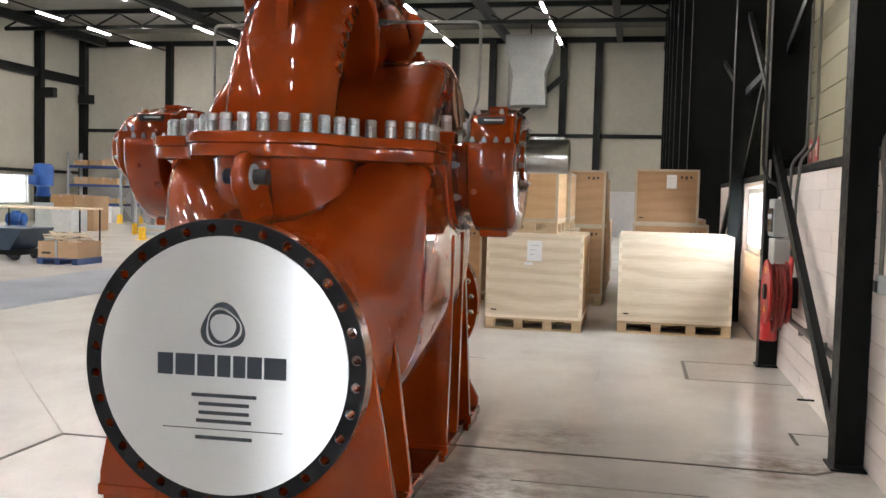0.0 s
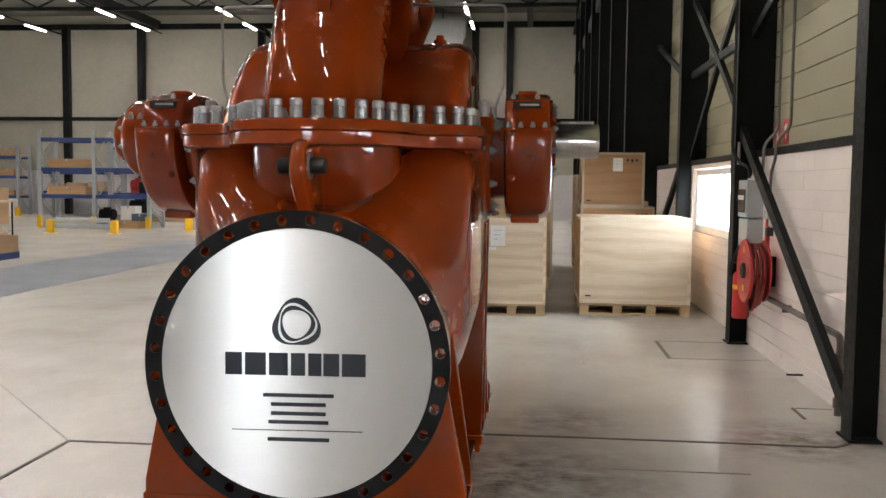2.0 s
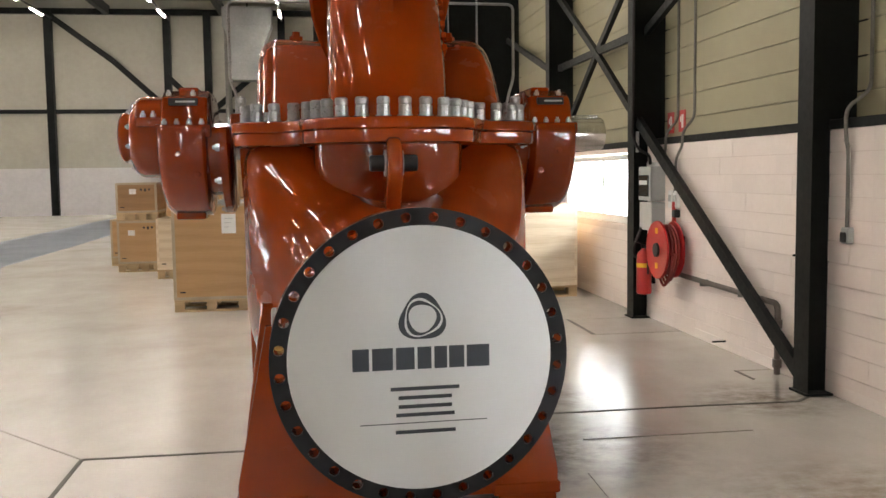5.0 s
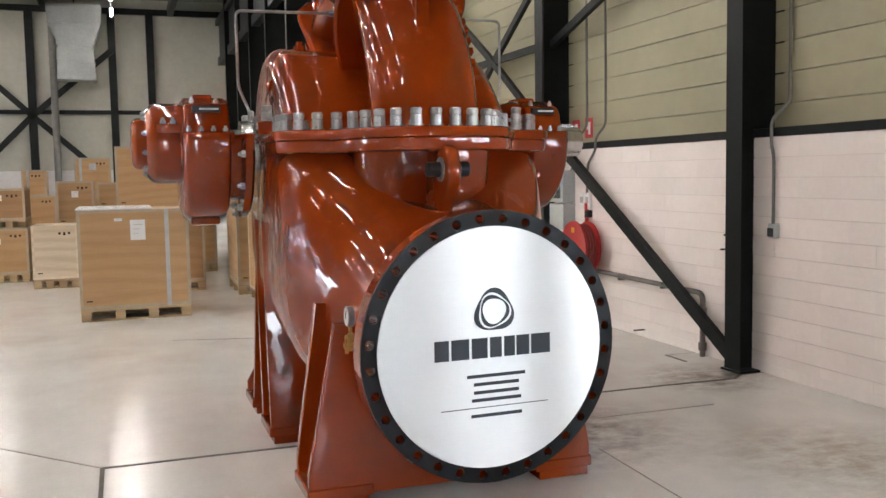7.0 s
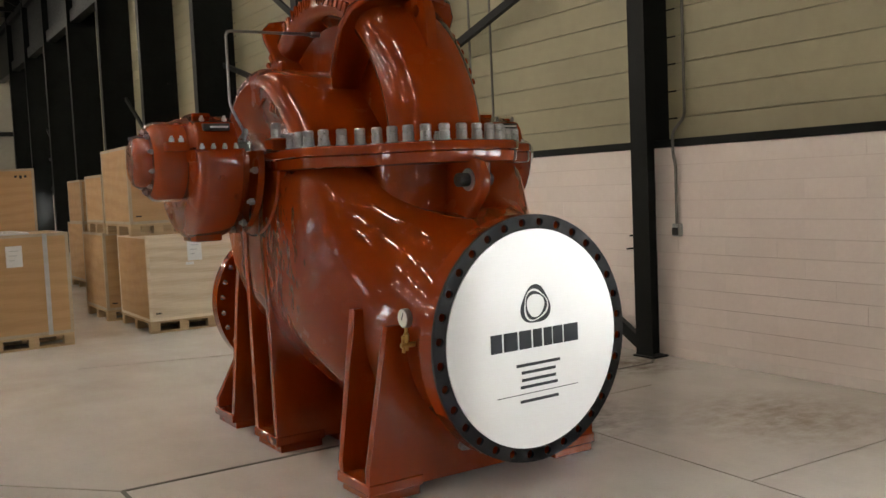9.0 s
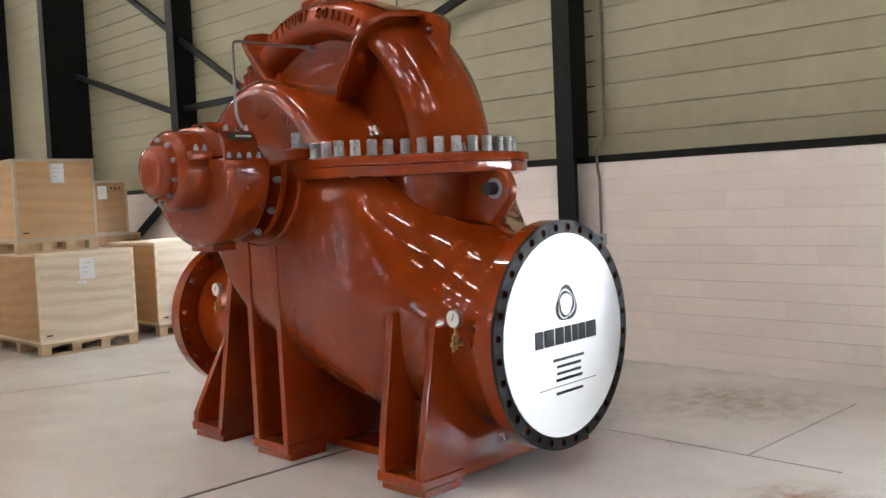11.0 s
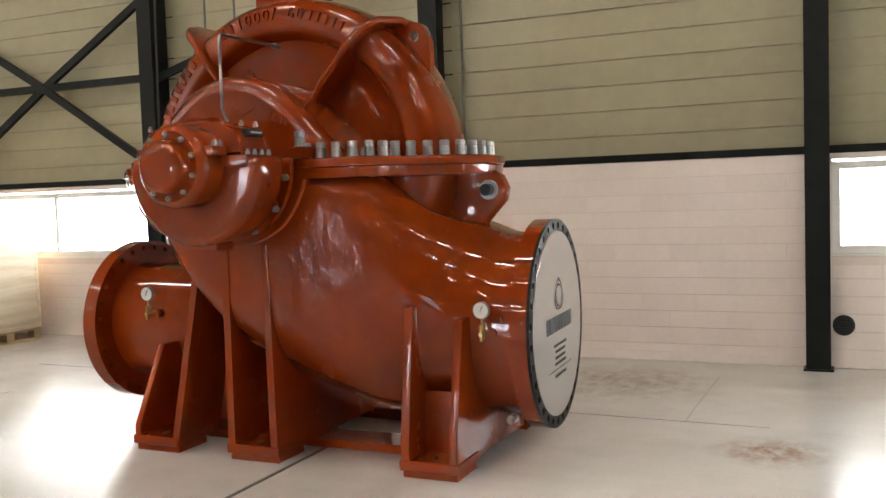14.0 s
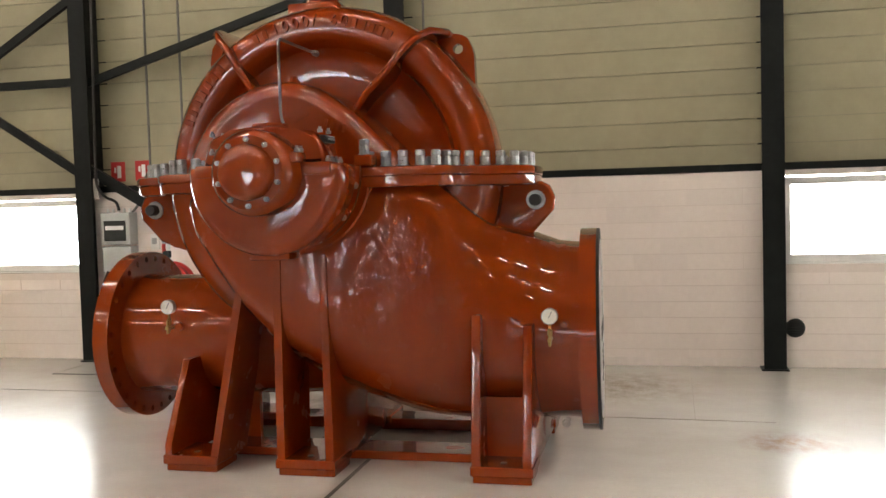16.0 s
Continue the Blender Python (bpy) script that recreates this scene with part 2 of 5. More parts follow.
WHITE = surface("white_enamel", (0.74, 0.74, 0.72), (0.82, 0.82, 0.80), 4, (0.3, 0.5))
GREY_BOX = surface("grey_switchbox", (0.36, 0.38, 0.37), (0.44, 0.46, 0.45), 4, (0.4, 0.55))
PIPE = surface("grey_brown_pipe", (0.11, 0.09, 0.08), (0.17, 0.145, 0.13), 6, (0.4, 0.6), relief=0.1)
CONDUIT = surface("grey_conduit", (0.12, 0.115, 0.105), (0.17, 0.165, 0.15), 6, (0.45, 0.6))
RUBBER = surface("black_rubber", (0.006, 0.006, 0.006), (0.012, 0.012, 0.012), 12, (0.5, 0.7), relief=0.15, relief_scale=90)
DUCT = surface("galvanised_duct", (0.22, 0.225, 0.22), (0.31, 0.315, 0.31), 1.2, (0.35, 0.5), metal=0.5)
RACK_GREY = surface("galvanised_upright", (0.32, 0.35, 0.37), (0.42, 0.45, 0.47), 3, (0.4, 0.55), metal=0.3)
RACK_BLUE = surface("blue_rack_beam", (0.012, 0.035, 0.13), (0.02, 0.05, 0.18), 3, (0.4, 0.55))
MOTOR_BLUE = surface("blue_machine_enamel", (0.012, 0.075, 0.30), (0.02, 0.10, 0.38), 4, (0.25, 0.4))
YELLOW = surface("yellow_guard_paint", (0.72, 0.42, 0.01), (0.82, 0.50, 0.02), 4, (0.4, 0.55))
LANE = surface("grey_blue_lane_paint", (0.15, 0.17, 0.20), (0.22, 0.24, 0.27), 0.9, (0.5, 0.65), relief=0.05)
LANE.node_tree.nodes["Principled BSDF"].inputs["Specular IOR Level"].default_value = 0.2
SEAM = surface("worn_slab_seam", (0.24, 0.22, 0.19), (0.34, 0.32, 0.29), 5, (0.5, 0.7))
CRATE_EDGE = surface("dull_crate_edge", (0.36, 0.29, 0.20), (0.46, 0.38, 0.28), 7, (0.5, 0.65))
SEALANT = surface("dark_joint_sealant", (0.055, 0.05, 0.042), (0.11, 0.10, 0.085), 5, (0.5, 0.7), relief=0.2)
DAYLIGHT_WEST = glow("far_daylight", (0.90, 0.95, 1.0), 3.5)
DAYLIGHT = glow("hazy_daylight", (0.86, 0.94, 1.0), DAY_GLOW)
LAMP = glow("led_strip_glow", (1.0, 0.955, 0.88), LAMP_POWER)
GLASS = glass("window_glass")
DARK_GLASS = surface("smoked_cover", (0.03, 0.035, 0.035), (0.05, 0.055, 0.055), 3, (0.08, 0.15))
DIAL = surface("gauge_dial", (0.70, 0.69, 0.64), (0.78, 0.77, 0.72), 8, (0.3, 0.4))
CARD = surface("brown_cardboard", (0.40, 0.26, 0.145), (0.48, 0.32, 0.19), 2.5, (0.7, 0.85))
FOIL = surface("milky_stretch_film", (0.55, 0.55, 0.56), (0.68, 0.68, 0.69), 5, (0.2, 0.35), relief=0.3, relief_scale=14)


# ---- mesh tools ----
def thing(name, label, category, at=(0, 0, 0), group="", kind="", rz=0.0):
    ob = new(name)
    ob.empty_display_size = 0.1
    ob.matrix_world = pose(*at, 0, 0, rz)
    return tagged(ob, label, category, group, kind)


def mesh_of(bm, material, angle=35.0, name="mesh"):
    me = bpy.data.meshes.new(name)
    bmesh.ops.recalc_face_normals(bm, faces=bm.faces)
    bm.to_mesh(me)
    bm.free()
    for p in me.polygons:
        p.use_smooth = True
    me.set_sharp_from_angle(angle=radians(angle))
    me.materials.append(material)
    return me


def part(name, bm, material, parent=None, label="", at=None, angle=35.0):
    """Links a bmesh, or a mesh already made, as one object under a thing or part."""
    me = bm if isinstance(bm, bpy.types.Mesh) else mesh_of(bm, material, angle, name)
    ob = new(name, me)
    if parent:
        ob.parent = parent
    if at is not None:
        ob.matrix_basis = at if isinstance(at, Matrix) else Matrix.Translation(at)
    return tagged(ob, label)


def setting(name, bm, material, label, category, angle=35.0):
    return tagged(part(name, bm, material, angle=angle), label, category, kind="structure")


def box(x0, x1, y0, y1, z0, z1, bev=0.0, bm=None, seg=1):
    bm = bm or bmesh.new()
    vs = [bm.verts.new((x, y, z)) for x in (x0, x1) for y in (y0, y1) for z in (z0, z1)]
    quads = ((0, 1, 3, 2), (4, 6, 7, 5), (0, 4, 5, 1), (2, 3, 7, 6), (0, 2, 6, 4), (1, 5, 7, 3))
    fs = [bm.faces.new([vs[i] for i in q]) for q in quads]
    if bev:
        es = list({e for f in fs for e in f.edges})
        bmesh.ops.bevel(bm, geom=es, offset=bev, segments=seg, affect="EDGES", profile=0.5)
    return bm


def rings(rows, closed=True, cap=True, bm=None):
    """Skins rows of points, each a ring of as many points."""
    bm = bm or bmesh.new()
    vr = [[bm.verts.new(p) for p in row] for row in rows]
    for a, b in zip(vr, vr[1:]):
        n = len(a)
        for i in range(n if closed else n - 1):
            j = (i + 1) % n
            bm.faces.new((a[i], a[j], b[j], b[i]))
    if cap:
        bm.faces.new(vr[0])
        bm.faces.new(vr[-1])
    return bm


def turned(profile, origin, axis="x", n=32, bm=None, cap=True, a0=0.0):
    """A turned body: profile of (along, radius) round the axis through origin."""
    ox, oy, oz = origin
    rows = []
    for h, r in profile:
        row = []
        for k in range(n):
            a = a0 + 2 * math.pi * k / n
            c, s = r * math.cos(a), r * math.sin(a)
            row.append({"x": (ox + h, oy + c, oz + s), "y": (ox + c, oy + h, oz + s), "z": (ox + c, oy + s, oz + h)}[axis])
        rows.append(row)
    return rings(rows, True, cap, bm)


def prism(outline, lo, hi, axis="x", bev=0.0, bm=None, seg=2):
    """An outline, in the two axes other than the named one, given thickness from lo to hi."""
    bm = bm or bmesh.new()

    def at(p, h):
        return {"x": (h, p[0], p[1]), "y": (p[0], h, p[1]), "z": (p[0], p[1], h)}[axis]
    a = [bm.verts.new(at(p, lo)) for p in outline]
    b = [bm.verts.new(at(p, hi)) for p in outline]
    fa, fb = bm.faces.new(a), bm.faces.new(b)
    n = len(a)
    for i in range(n):
        bm.faces.new((a[i], a[(i + 1) % n], b[(i + 1) % n], b[i]))
    if bev:
        bmesh.ops.bevel(bm, geom=list(fa.edges) + list(fb.edges), offset=bev, segments=seg, affect="EDGES", profile=0.5)
    return bm


def tube(points, r, n=10, bm=None):
    """A round bar or pipe along a bent line."""
    pts = [Vector(p) for p in points]
    rows, side = [], None
    for i, p in enumerate(pts):
        d = (pts[min(i + 1, len(pts) - 1)] - pts[max(i - 1, 0)]).normalized()
        if side is None:
            side = d.orthogonal().normalized()
        side = (side - d * side.dot(d)).normalized()
        up = d.cross(side)
        rows.append([p + r * (math.cos(2 * math.pi * k / n) * side + math.sin(2 * math.pi * k / n) * up) for k in range(n)])
    return rings(rows, True, True, bm)


def rounded(points, r, steps=5):
    """A bent line whose inner corners are rounded."""
    pts = [Vector(p) for p in points]
    out = [pts[0]]
    for a, b, c in zip(pts, pts[1:], pts[2:]):
        p, q = b + (a - b).normalized() * r, b + (c - b).normalized() * r
        for k in range(steps + 1):
            u = k / steps
            out.append(p.lerp(b, u).lerp(b.lerp(q, u), u))
    return out + [pts[-1]]


def bar(a, b, w, h, bm=None):
    """A straight bar of rectangular section between two points, its height in the upright plane."""
    a, b = Vector(a), Vector(b)
    d = (b - a).normalized()
    s = d.cross(Vector((0, 0, 1)))
    s = s.normalized() if s.length > 1e-4 else Vector((1, 0, 0))
    u = s.cross(d)
    rows = [[p + s * sx * w / 2 + u * sz * h / 2 for sx, sz in ((-1, -1), (1, -1), (1, 1), (-1, 1))] for p in (a, b)]
    return rings(rows, True, True, bm)


def holed_ring(count, r_in, r_out, r_bolt, r_hole, y0, y1, cx, cz):
    """A flat ring in the xz plane from y0 to y1 with through holes on its bolt circle."""
    bm = bmesh.new()
    half = math.pi / count
    cache = {}

    def vert(r, a, y):
        p = (cx + r * math.cos(a), y, cz + r * math.sin(a))
        key = tuple(round(v, 5) for v in p)
        if key not in cache:
            cache[key] = bm.verts.new(p)
        return cache[key]
    for s in range(count):
        mid = (2 * s + 1) * half
        edge = [(r_out, mid + half * u) for u in (-1, -0.5, 0, 0.5, 1)]
        edge += [(r_out + (r_in - r_out) * u, mid + half) for u in (0.25, 0.5, 0.75)]
        edge += [(r_in, mid + half * u) for u in (1, 0.5, 0, -0.5, -1)]
        edge += [(r_in + (r_out - r_in) * u, mid - half) for u in (0.25, 0.5, 0.75)]
        hc = Vector((r_bolt * math.cos(mid), r_bolt * math.sin(mid)))
        layers = []
        for y in (y0, y1):
            o = [vert(r, a, y) for r, a in edge]
            h = []
            for r, a in edge:
                d = (Vector((r * math.cos(a), r * math.sin(a))) - hc).normalized() * r_hole + hc
                h.append(bm.verts.new((cx + d.x, y, cz + d.y)))
            m = len(o)
            for i in range(m):
                bm.faces.new((o[i], o[(i + 1) % m], h[(i + 1) % m], h[i]))
            layers.append((o, h))
        (o0, h0), (o1, h1) = layers
        m = len(o0)
        for i in range(m):
            j = (i + 1) % m
            bm.faces.new((h0[i], h0[j], h1[j], h1[i]))
            if i < 4 or 8 <= i < 12:
                bm.faces.new((o0[i], o0[j], o1[j], o1[i]))
    return bm


def joined(pieces):
    """One bmesh out of many boxes."""
    bm = bmesh.new()
    for p in pieces:
        box(*p, bm=bm)
    return bm

# ---- hall ----
WX, LX, BY, FY, TOP = 1.22, -25.0, 38.0, -16.0, 8.4   # right wall, left wall, back wall, front wall, roof
PITCH, COL0 = 3.235, 2.165
PX = WX + 0.17                       # face of the upper panels, set back behind the blocks
COLS = [COL0 + PITCH * k for k in range(-5, 11)]
SILL, HEAD, RAIL0, RAIL1 = 0.90, 1.62, 1.684, 1.746
WINDOW_BAYS = [(COLS[k] + 0.10, COLS[k + 1] - 0.10) for k in (0, 1, 2, 3, 4, 7, 9, 11, 13)]

setting("floor", box(LX - 0.3, WX + 0.3, FY - 0.3, BY + 0.3, -0.25, 0.0), FLOOR, "pale sealed concrete floor with scuffs, stains and painted-in pump shade", "floor")
setting("ground", box(-400, 400, -400, 400, -0.6, -0.3), surface("outdoor_paving", (0.22, 0.21, 0.20), (0.30, 0.29, 0.27), 0.4, (0.7, 0.9)), "grey paved yard outside the hall", "ground")
setting("backdrop", box(7.0, 7.1, -30, 52, -0.3, 7.0), DAYLIGHT, "bright hazy daylight outside the windows", "backdrop")
setting("backdrop_west", box(-33.1, -33.0, -30, 52, -0.3, 7.0), DAYLIGHT_WEST, "bright hazy daylight outside the far windows", "backdrop")
# unseen bright panel, added so the flank lumps have something to reflect
setting("backdrop_glint", box(-29.0, -28.9, 9.0, 17.0, -0.3, 4.5), DAYLIGHT, "unseen glow panel added to reflect in the pump's flank", "backdrop")
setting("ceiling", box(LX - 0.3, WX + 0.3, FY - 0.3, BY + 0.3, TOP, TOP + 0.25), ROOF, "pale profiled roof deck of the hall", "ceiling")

# right wall: solid core behind blocks and panels, with window openings
core = []
y = FY - 0.3
for a, b in WINDOW_BAYS:
    core.append((WX + 0.0, WX + 0.26, y, a, 0, RAIL0))
    core.append((WX + 0.0, WX + 0.26, a, b, 0, SILL - 0.02))
    core.append((WX + 0.0, WX + 0.26, a, b, HEAD + 0.02, RAIL0))
    y = b
core.append((WX + 0.0, WX + 0.26, y, BY + 0.3, 0, RAIL0))
wall_core = setting("wall_east", joined(core), MORTAR, "white painted block wall below cream panels", "wall")
setting("wall_east_upper", box(PX + 0.012, PX + 0.26, FY - 0.3, BY + 0.3, RAIL1 - 0.06, TOP), PANEL_GAP, "cream horizontal wall panels above a dark rail", "wall")
setting("wall_east_plinth", box(WX - 0.008, WX + 0.03, FY, BY, 0, 0.085, 0.006), PLINTH, "low pale concrete plinth along the block wall", "plinth")
setting("wall_rail", box(WX - 0.014, PX + 0.008, FY, BY, RAIL0, RAIL1, 0.004), STEEL_DARK, "dark steel rail between blocks and panels", "rail")

# other walls
def plain_wall(name, x0, x1, y0, y1, z0=0.0, z1=TOP, mat=HALL_WALL):
    return setting(name, box(x0, x1, y0, y1, z0, z1), mat, "pale panelled hall wall with dark steel frame", "wall")


plain_wall("wall_north", LX - 0.3, WX + 0.03, BY, BY + 0.25)
setting("wall_south", joined([(LX - 0.3, -6.6, FY - 0.25, FY, 0, TOP), (-5.7, WX + 0.03, FY - 0.25, FY, 0, TOP), (-6.6, -5.7, FY - 0.25, FY, 3.6, TOP)]), HALL_WALL, "pale panelled hall wall with a tall open doorway", "wall")
setting("backdrop_south", box(-16, 4, FY - 6.1, FY - 6.0, -0.3, 7.0), DAYLIGHT, "bright hazy daylight outside the doorway", "backdrop")
# the opening from 11 to 14 is added to let the glint panel through
left_open = [(-8.0, -3.0), (2.0, 7.0), (11.0, 14.0), (30.0, 34.3)]
def west_band(a):
    """Foot and head of a west opening: an unseen low one added for reflections in one bay, a window band in the others.
    """
    return (0.02, 2.3) if a == 11.0 else (0.75, 1.95)


pieces, y = [], FY - 0.3
for a, b in left_open:
    pieces += [(LX - 0.25, LX, y, a, 0, TOP), (LX - 0.25, LX, a, b, 0, west_band(a)[0]), (LX - 0.25, LX, a, b, west_band(a)[1], TOP)]
    y = b
pieces.append((LX - 0.25, LX, y, BY + 0.3, 0, TOP))
setting("wall_west", joined(pieces), HALL_WALL, "pale panelled hall wall with bright window band", "wall")


def window(name, x, a, b, z0, z1, inward, bars=1):
    """A window in a wall of constant x: frame, mullions, panes and a sill on the inner side."""
    w = tagged(thing(name, "bright window with white frame and sill", "window", (x, (a + b) / 2, z0)), kind="structure")
    h, l = z1 - z0, (b - a) / 2
    part("window_frame", joined([(0.02, 0.08, -l, l, 0, 0.06), (0.02, 0.08, -l, l, h - 0.06, h), (0.02, 0.08, -l, -l + 0.06, 0.06, h - 0.06), (0.02, 0.08, l - 0.06, l, 0.06, h - 0.06)]), WHITE, w)
    step = 2 * l / (bars + 1)
    for k in range(bars):
        part("mullion", box(0.03, 0.07, -l + step * (k + 1) - 0.022, -l + step * (k + 1) + 0.022, 0.06, h - 0.06, 0.004), STEEL_DARK if k % 2 else WHITE, w)
    for k in range(bars + 1):
        p = part("pane", box(0.045, 0.053, -l + step * k + 0.03, -l + step * (k + 1) - 0.03, 0.05, h - 0.05), GLASS, w)
        p.visible_shadow = False
    s = -inward
    part("window_sill", box(min(0.02, -0.05 * s), max(0.02, -0.05 * s), -l - 0.02, l + 0.02, -0.085, 0.0, 0.006), WHITE, w, "white sill board")
    return w


for i, (a, b) in enumerate(WINDOW_BAYS):
    window("window_%d" % (i + 1), WX + 0.03, a, b, SILL, HEAD, 1, 1)
for i, (a, b) in enumerate(left_open):
    window("window_%d" % (i + 21), LX - 0.12, a, b, *west_band(a), -1, 3)

# steel columns of the right wall
def i_column(x0, x1, y0, y1, z1):
    bm = box(x0, x0 + 0.014, y0, y1, 0, z1)
    box(x1 - 0.014, x1, y0, y1, 0, z1, bm=bm)
    ym = (y0 + y1) / 2
    box(x0 + 0.014, x1 - 0.014, ym - 0.006, ym + 0.006, 0, z1, bm=bm)
    return bm


for y in COLS:
    c = thing("steel_column", "dark painted steel column standing against the wall", "column", (1.045, y, 0), "wall columns", "structure")
    part("shaft", i_column(-0.36 if y > 15 else 0, 0.36, -0.09, 0.09, TOP), STEEL_DARK, c)
    part("base_plate", box(-0.02, 0.165, -0.11, 0.11, 0, 0.015, 0.003), STEEL_DARK, c)

# bracing: a long knee brace in the reel bay, crossed braces in the window bays
def brace(name, ends, w=0.06, h=0.09, label="dark steel diagonal wall brace"):
    t = thing(name, label, "brace", (0, 0, 0), "wall braces", "structure")
    for a, b in ends:
        part("member", bar(a, b, w, h), STEEL_DARK, t)
    return t


C = COLS
brace("knee_brace", [((1.12, C[7] - 0.02, 1.92), (1.10, C[6] + 0.09, 0.10))], 0.05, 0.10, "long dark steel brace running down to a column foot")
part("bolt_plate", box(1.06, 1.075, C[7] - 0.16, C[7] - 0.10, 1.62, 1.82, 0.004), ZINC, bpy.data.objects["knee_brace"], "pale bolted connection plate")
for k, zc in ((7, 2.80), (10, 2.80), (13, 2.80)):
    m = (C[k] + C[k + 1]) / 2
    brace("cross_brace", [((1.20, C[k], 1.80), (1.20, m, zc)), ((1.22, m, zc), (1.22, C[k], 3.72)), ((1.20, m, zc), (1.20, C[k + 1], 3.72)),
                          ((1.22, m, zc), (1.22, C[k + 1], 1.80)), ((1.21, C[k], zc), (1.21, C[k + 1], zc))], 0.05, 0.08)
brace("upper_brace", [((1.20, C[7], 2.78), (1.20, C[6], 3.70))], 0.05, 0.08)
brace("upper_brace", [((1.20, C[8], 2.70), (1.20, C[9], 3.62)), ((1.22, C[8], 3.72), (1.22, C[9], 5.6))], 0.05, 0.08)
brace("knee_brace", [((1.12, C[8] + 0.02, 1.80), (1.10, C[9] - 0.09, 0.10))], 0.05, 0.10, "long dark steel brace running down to a column foot")
setting("eaves_beam", joined([(0.78, 1.02, FY, BY, 5.95, 6.25), (0.86, 0.90, FY, BY, 6.25, 7.6), (0.72, 1.02, FY, BY, 7.5, 7.7)]), STEEL_DARK, "dark steel crane rail beam along the wall", "beam")

# roof steel
for k in range(9):
    y = FY + 3 + 6.54 * k
    t = thing("roof_truss", "dark steel roof truss across the hall", "truss", (0, y, 0), "roof trusses", "structure")
    part("bottom_chord", box(LX, 1.0, -0.07, 0.07, 7.62, 7.76), STEEL_DARK, t)
    part("top_chord", box(LX, 1.0, -0.09, 0.09, 8.2, 8.38), STEEL_DARK, t)
    for j in range(13):
        x = LX + 2.0 * j
        part("web_member", bar((x, 0, 7.74), (x + 1.0, 0, 8.22), 0.06, 0.06), STEEL_DARK, t)
        part("web_member", bar((x + 1.0, 0, 8.22), (x + 2.0, 0, 7.74), 0.06, 0.06), STEEL_DARK, t)
for x in (-23.8, -16.6, -9.9, -5.5, -1.0):
    setting("roof_beam", box(x - 0.11, x + 0.11, FY, BY, 7.80, 8.16, 0.01), STEEL_DARK, "dark longitudinal roof beam", "beam")

# back wall frame, rails and bracing
for x in (-20.6, -17.3, -12.1, -7.65, -6.1, -3.2, -1.8):
    setting("wall_column", box(x - 0.14, x + 0.14, BY - 0.28, BY - 0.002, 0, 7.9, 0.01), STEEL_DARK, "dark steel column of the back wall", "column")
setting("wall_north_rail", box(LX, WX, BY - 0.10, BY - 0.001, 3.98, 4.14, 0.008), STEEL_DARK, "dark rail across the back wall", "rail")
setting("wall_north_head", box(LX, WX, BY - 0.20, BY - 0.001, 7.80, 8.02, 0.008), STEEL_DARK, "dark head beam of the back wall", "beam")
setting("wall_north_base", box(LX, WX, BY - 0.06, BY - 0.001, 0, 1.85, 0.004), surface("pale_grey_base", (0.50, 0.49, 0.50), (0.60, 0.59, 0.59), 0.8, (0.5, 0.7)), "pale painted lower band of the back wall", "wall")
brace("end_brace", [((-12.1, BY - 0.2, 7.8), (-9.7, BY - 0.2, 6.0)), ((-9.7, BY - 0.2, 6.0), (-7.65, BY - 0.2, 4.1)), ((-7.65, BY - 0.35, 5.4), (-6.1, BY - 0.35, 3.9)),
                    ((-6.1, BY - 0.35, 3.9), (-3.2, BY - 0.35, 6.4)), ((-6.1, BY - 0.35, 3.9), (-3.5, BY - 0.35, 1.5)), ((-7.65, BY - 0.35, 2.3), (-6.1, BY - 0.35, 3.9))], 0.12, 0.22, "dark diagonal bracing on the back wall")
pipe = thing("drain_pipe", "pale grey vertical pipe on the back wall", "pipe", (-5.3, BY - 0.4, 0), kind="structure")
part("pipe", turned([(0, 0.13), (7.7, 0.13)], (0, 0, 0), "z", 14), CONDUIT, pipe)
duct = thing("air_duct", "galvanised ventilation duct hanging at the back wall", "duct", (-4.45, BY - 1.1, 0))
part("upper_duct", rings([[(-0.95, -0.5, 7.9), (0.95, -0.5, 7.9), (0.95, 0.5, 7.9), (-0.95, 0.5, 7.9)], [(-0.92, -0.5, 7.2), (0.92, -0.5, 7.2), (0.92, 0.5, 7.2), (-0.92, 0.5, 7.2)],
                         [(-0.6, -0.5, 6.4), (0.6, -0.5, 6.4), (0.6, 0.5, 6.4), (-0.6, 0.5, 6.4)], [(-0.68, -0.5, 5.15), (0.68, -0.5, 5.15), (0.68, 0.5, 5.15), (-0.68, 0.5, 5.15)]]), DUCT, duct)
for z in (7.2, 6.4, 5.8):
    part("seam", box(-0.94 if z > 7 else -0.66, 0.94 if z > 7 else 0.66, -0.53, 0.53, z - 0.02, z + 0.02), DUCT, duct)
part("hanger", bar((0, 0, 7.9), (0, 0, TOP), 0.05, 0.05), STEEL_DARK, duct)

# left wall frame
for y in (34.7, 37.85, 28.5, 22.3, 16.0):
    setting("wall_column", box(LX + 0.002, LX + 0.32, y - 0.15, y + 0.15, 0, TOP, 0.01), STEEL_DARK, "dark steel column of the far side wall", "column")
setting("wall_west_beam", box(LX + 0.002, LX + 0.25, FY, BY, 6.05, 6.4, 0.01), STEEL_DARK, "dark steel beam along the far side wall", "beam")
setting("wall_west_rail", box(LX + 0.002, LX + 0.12, FY, BY, 2.05, 2.18, 0.006), STEEL_DARK, "dark rail above the far windows", "rail")
for y in (34.7, 37.4):
    setting("crane_bracket", box(LX + 0.25, LX + 0.9, y - 0.15, y + 0.15, 5.2, 5.6, 0.01), STEEL_DARK, "dark steel crane rail bracket", "bracket")

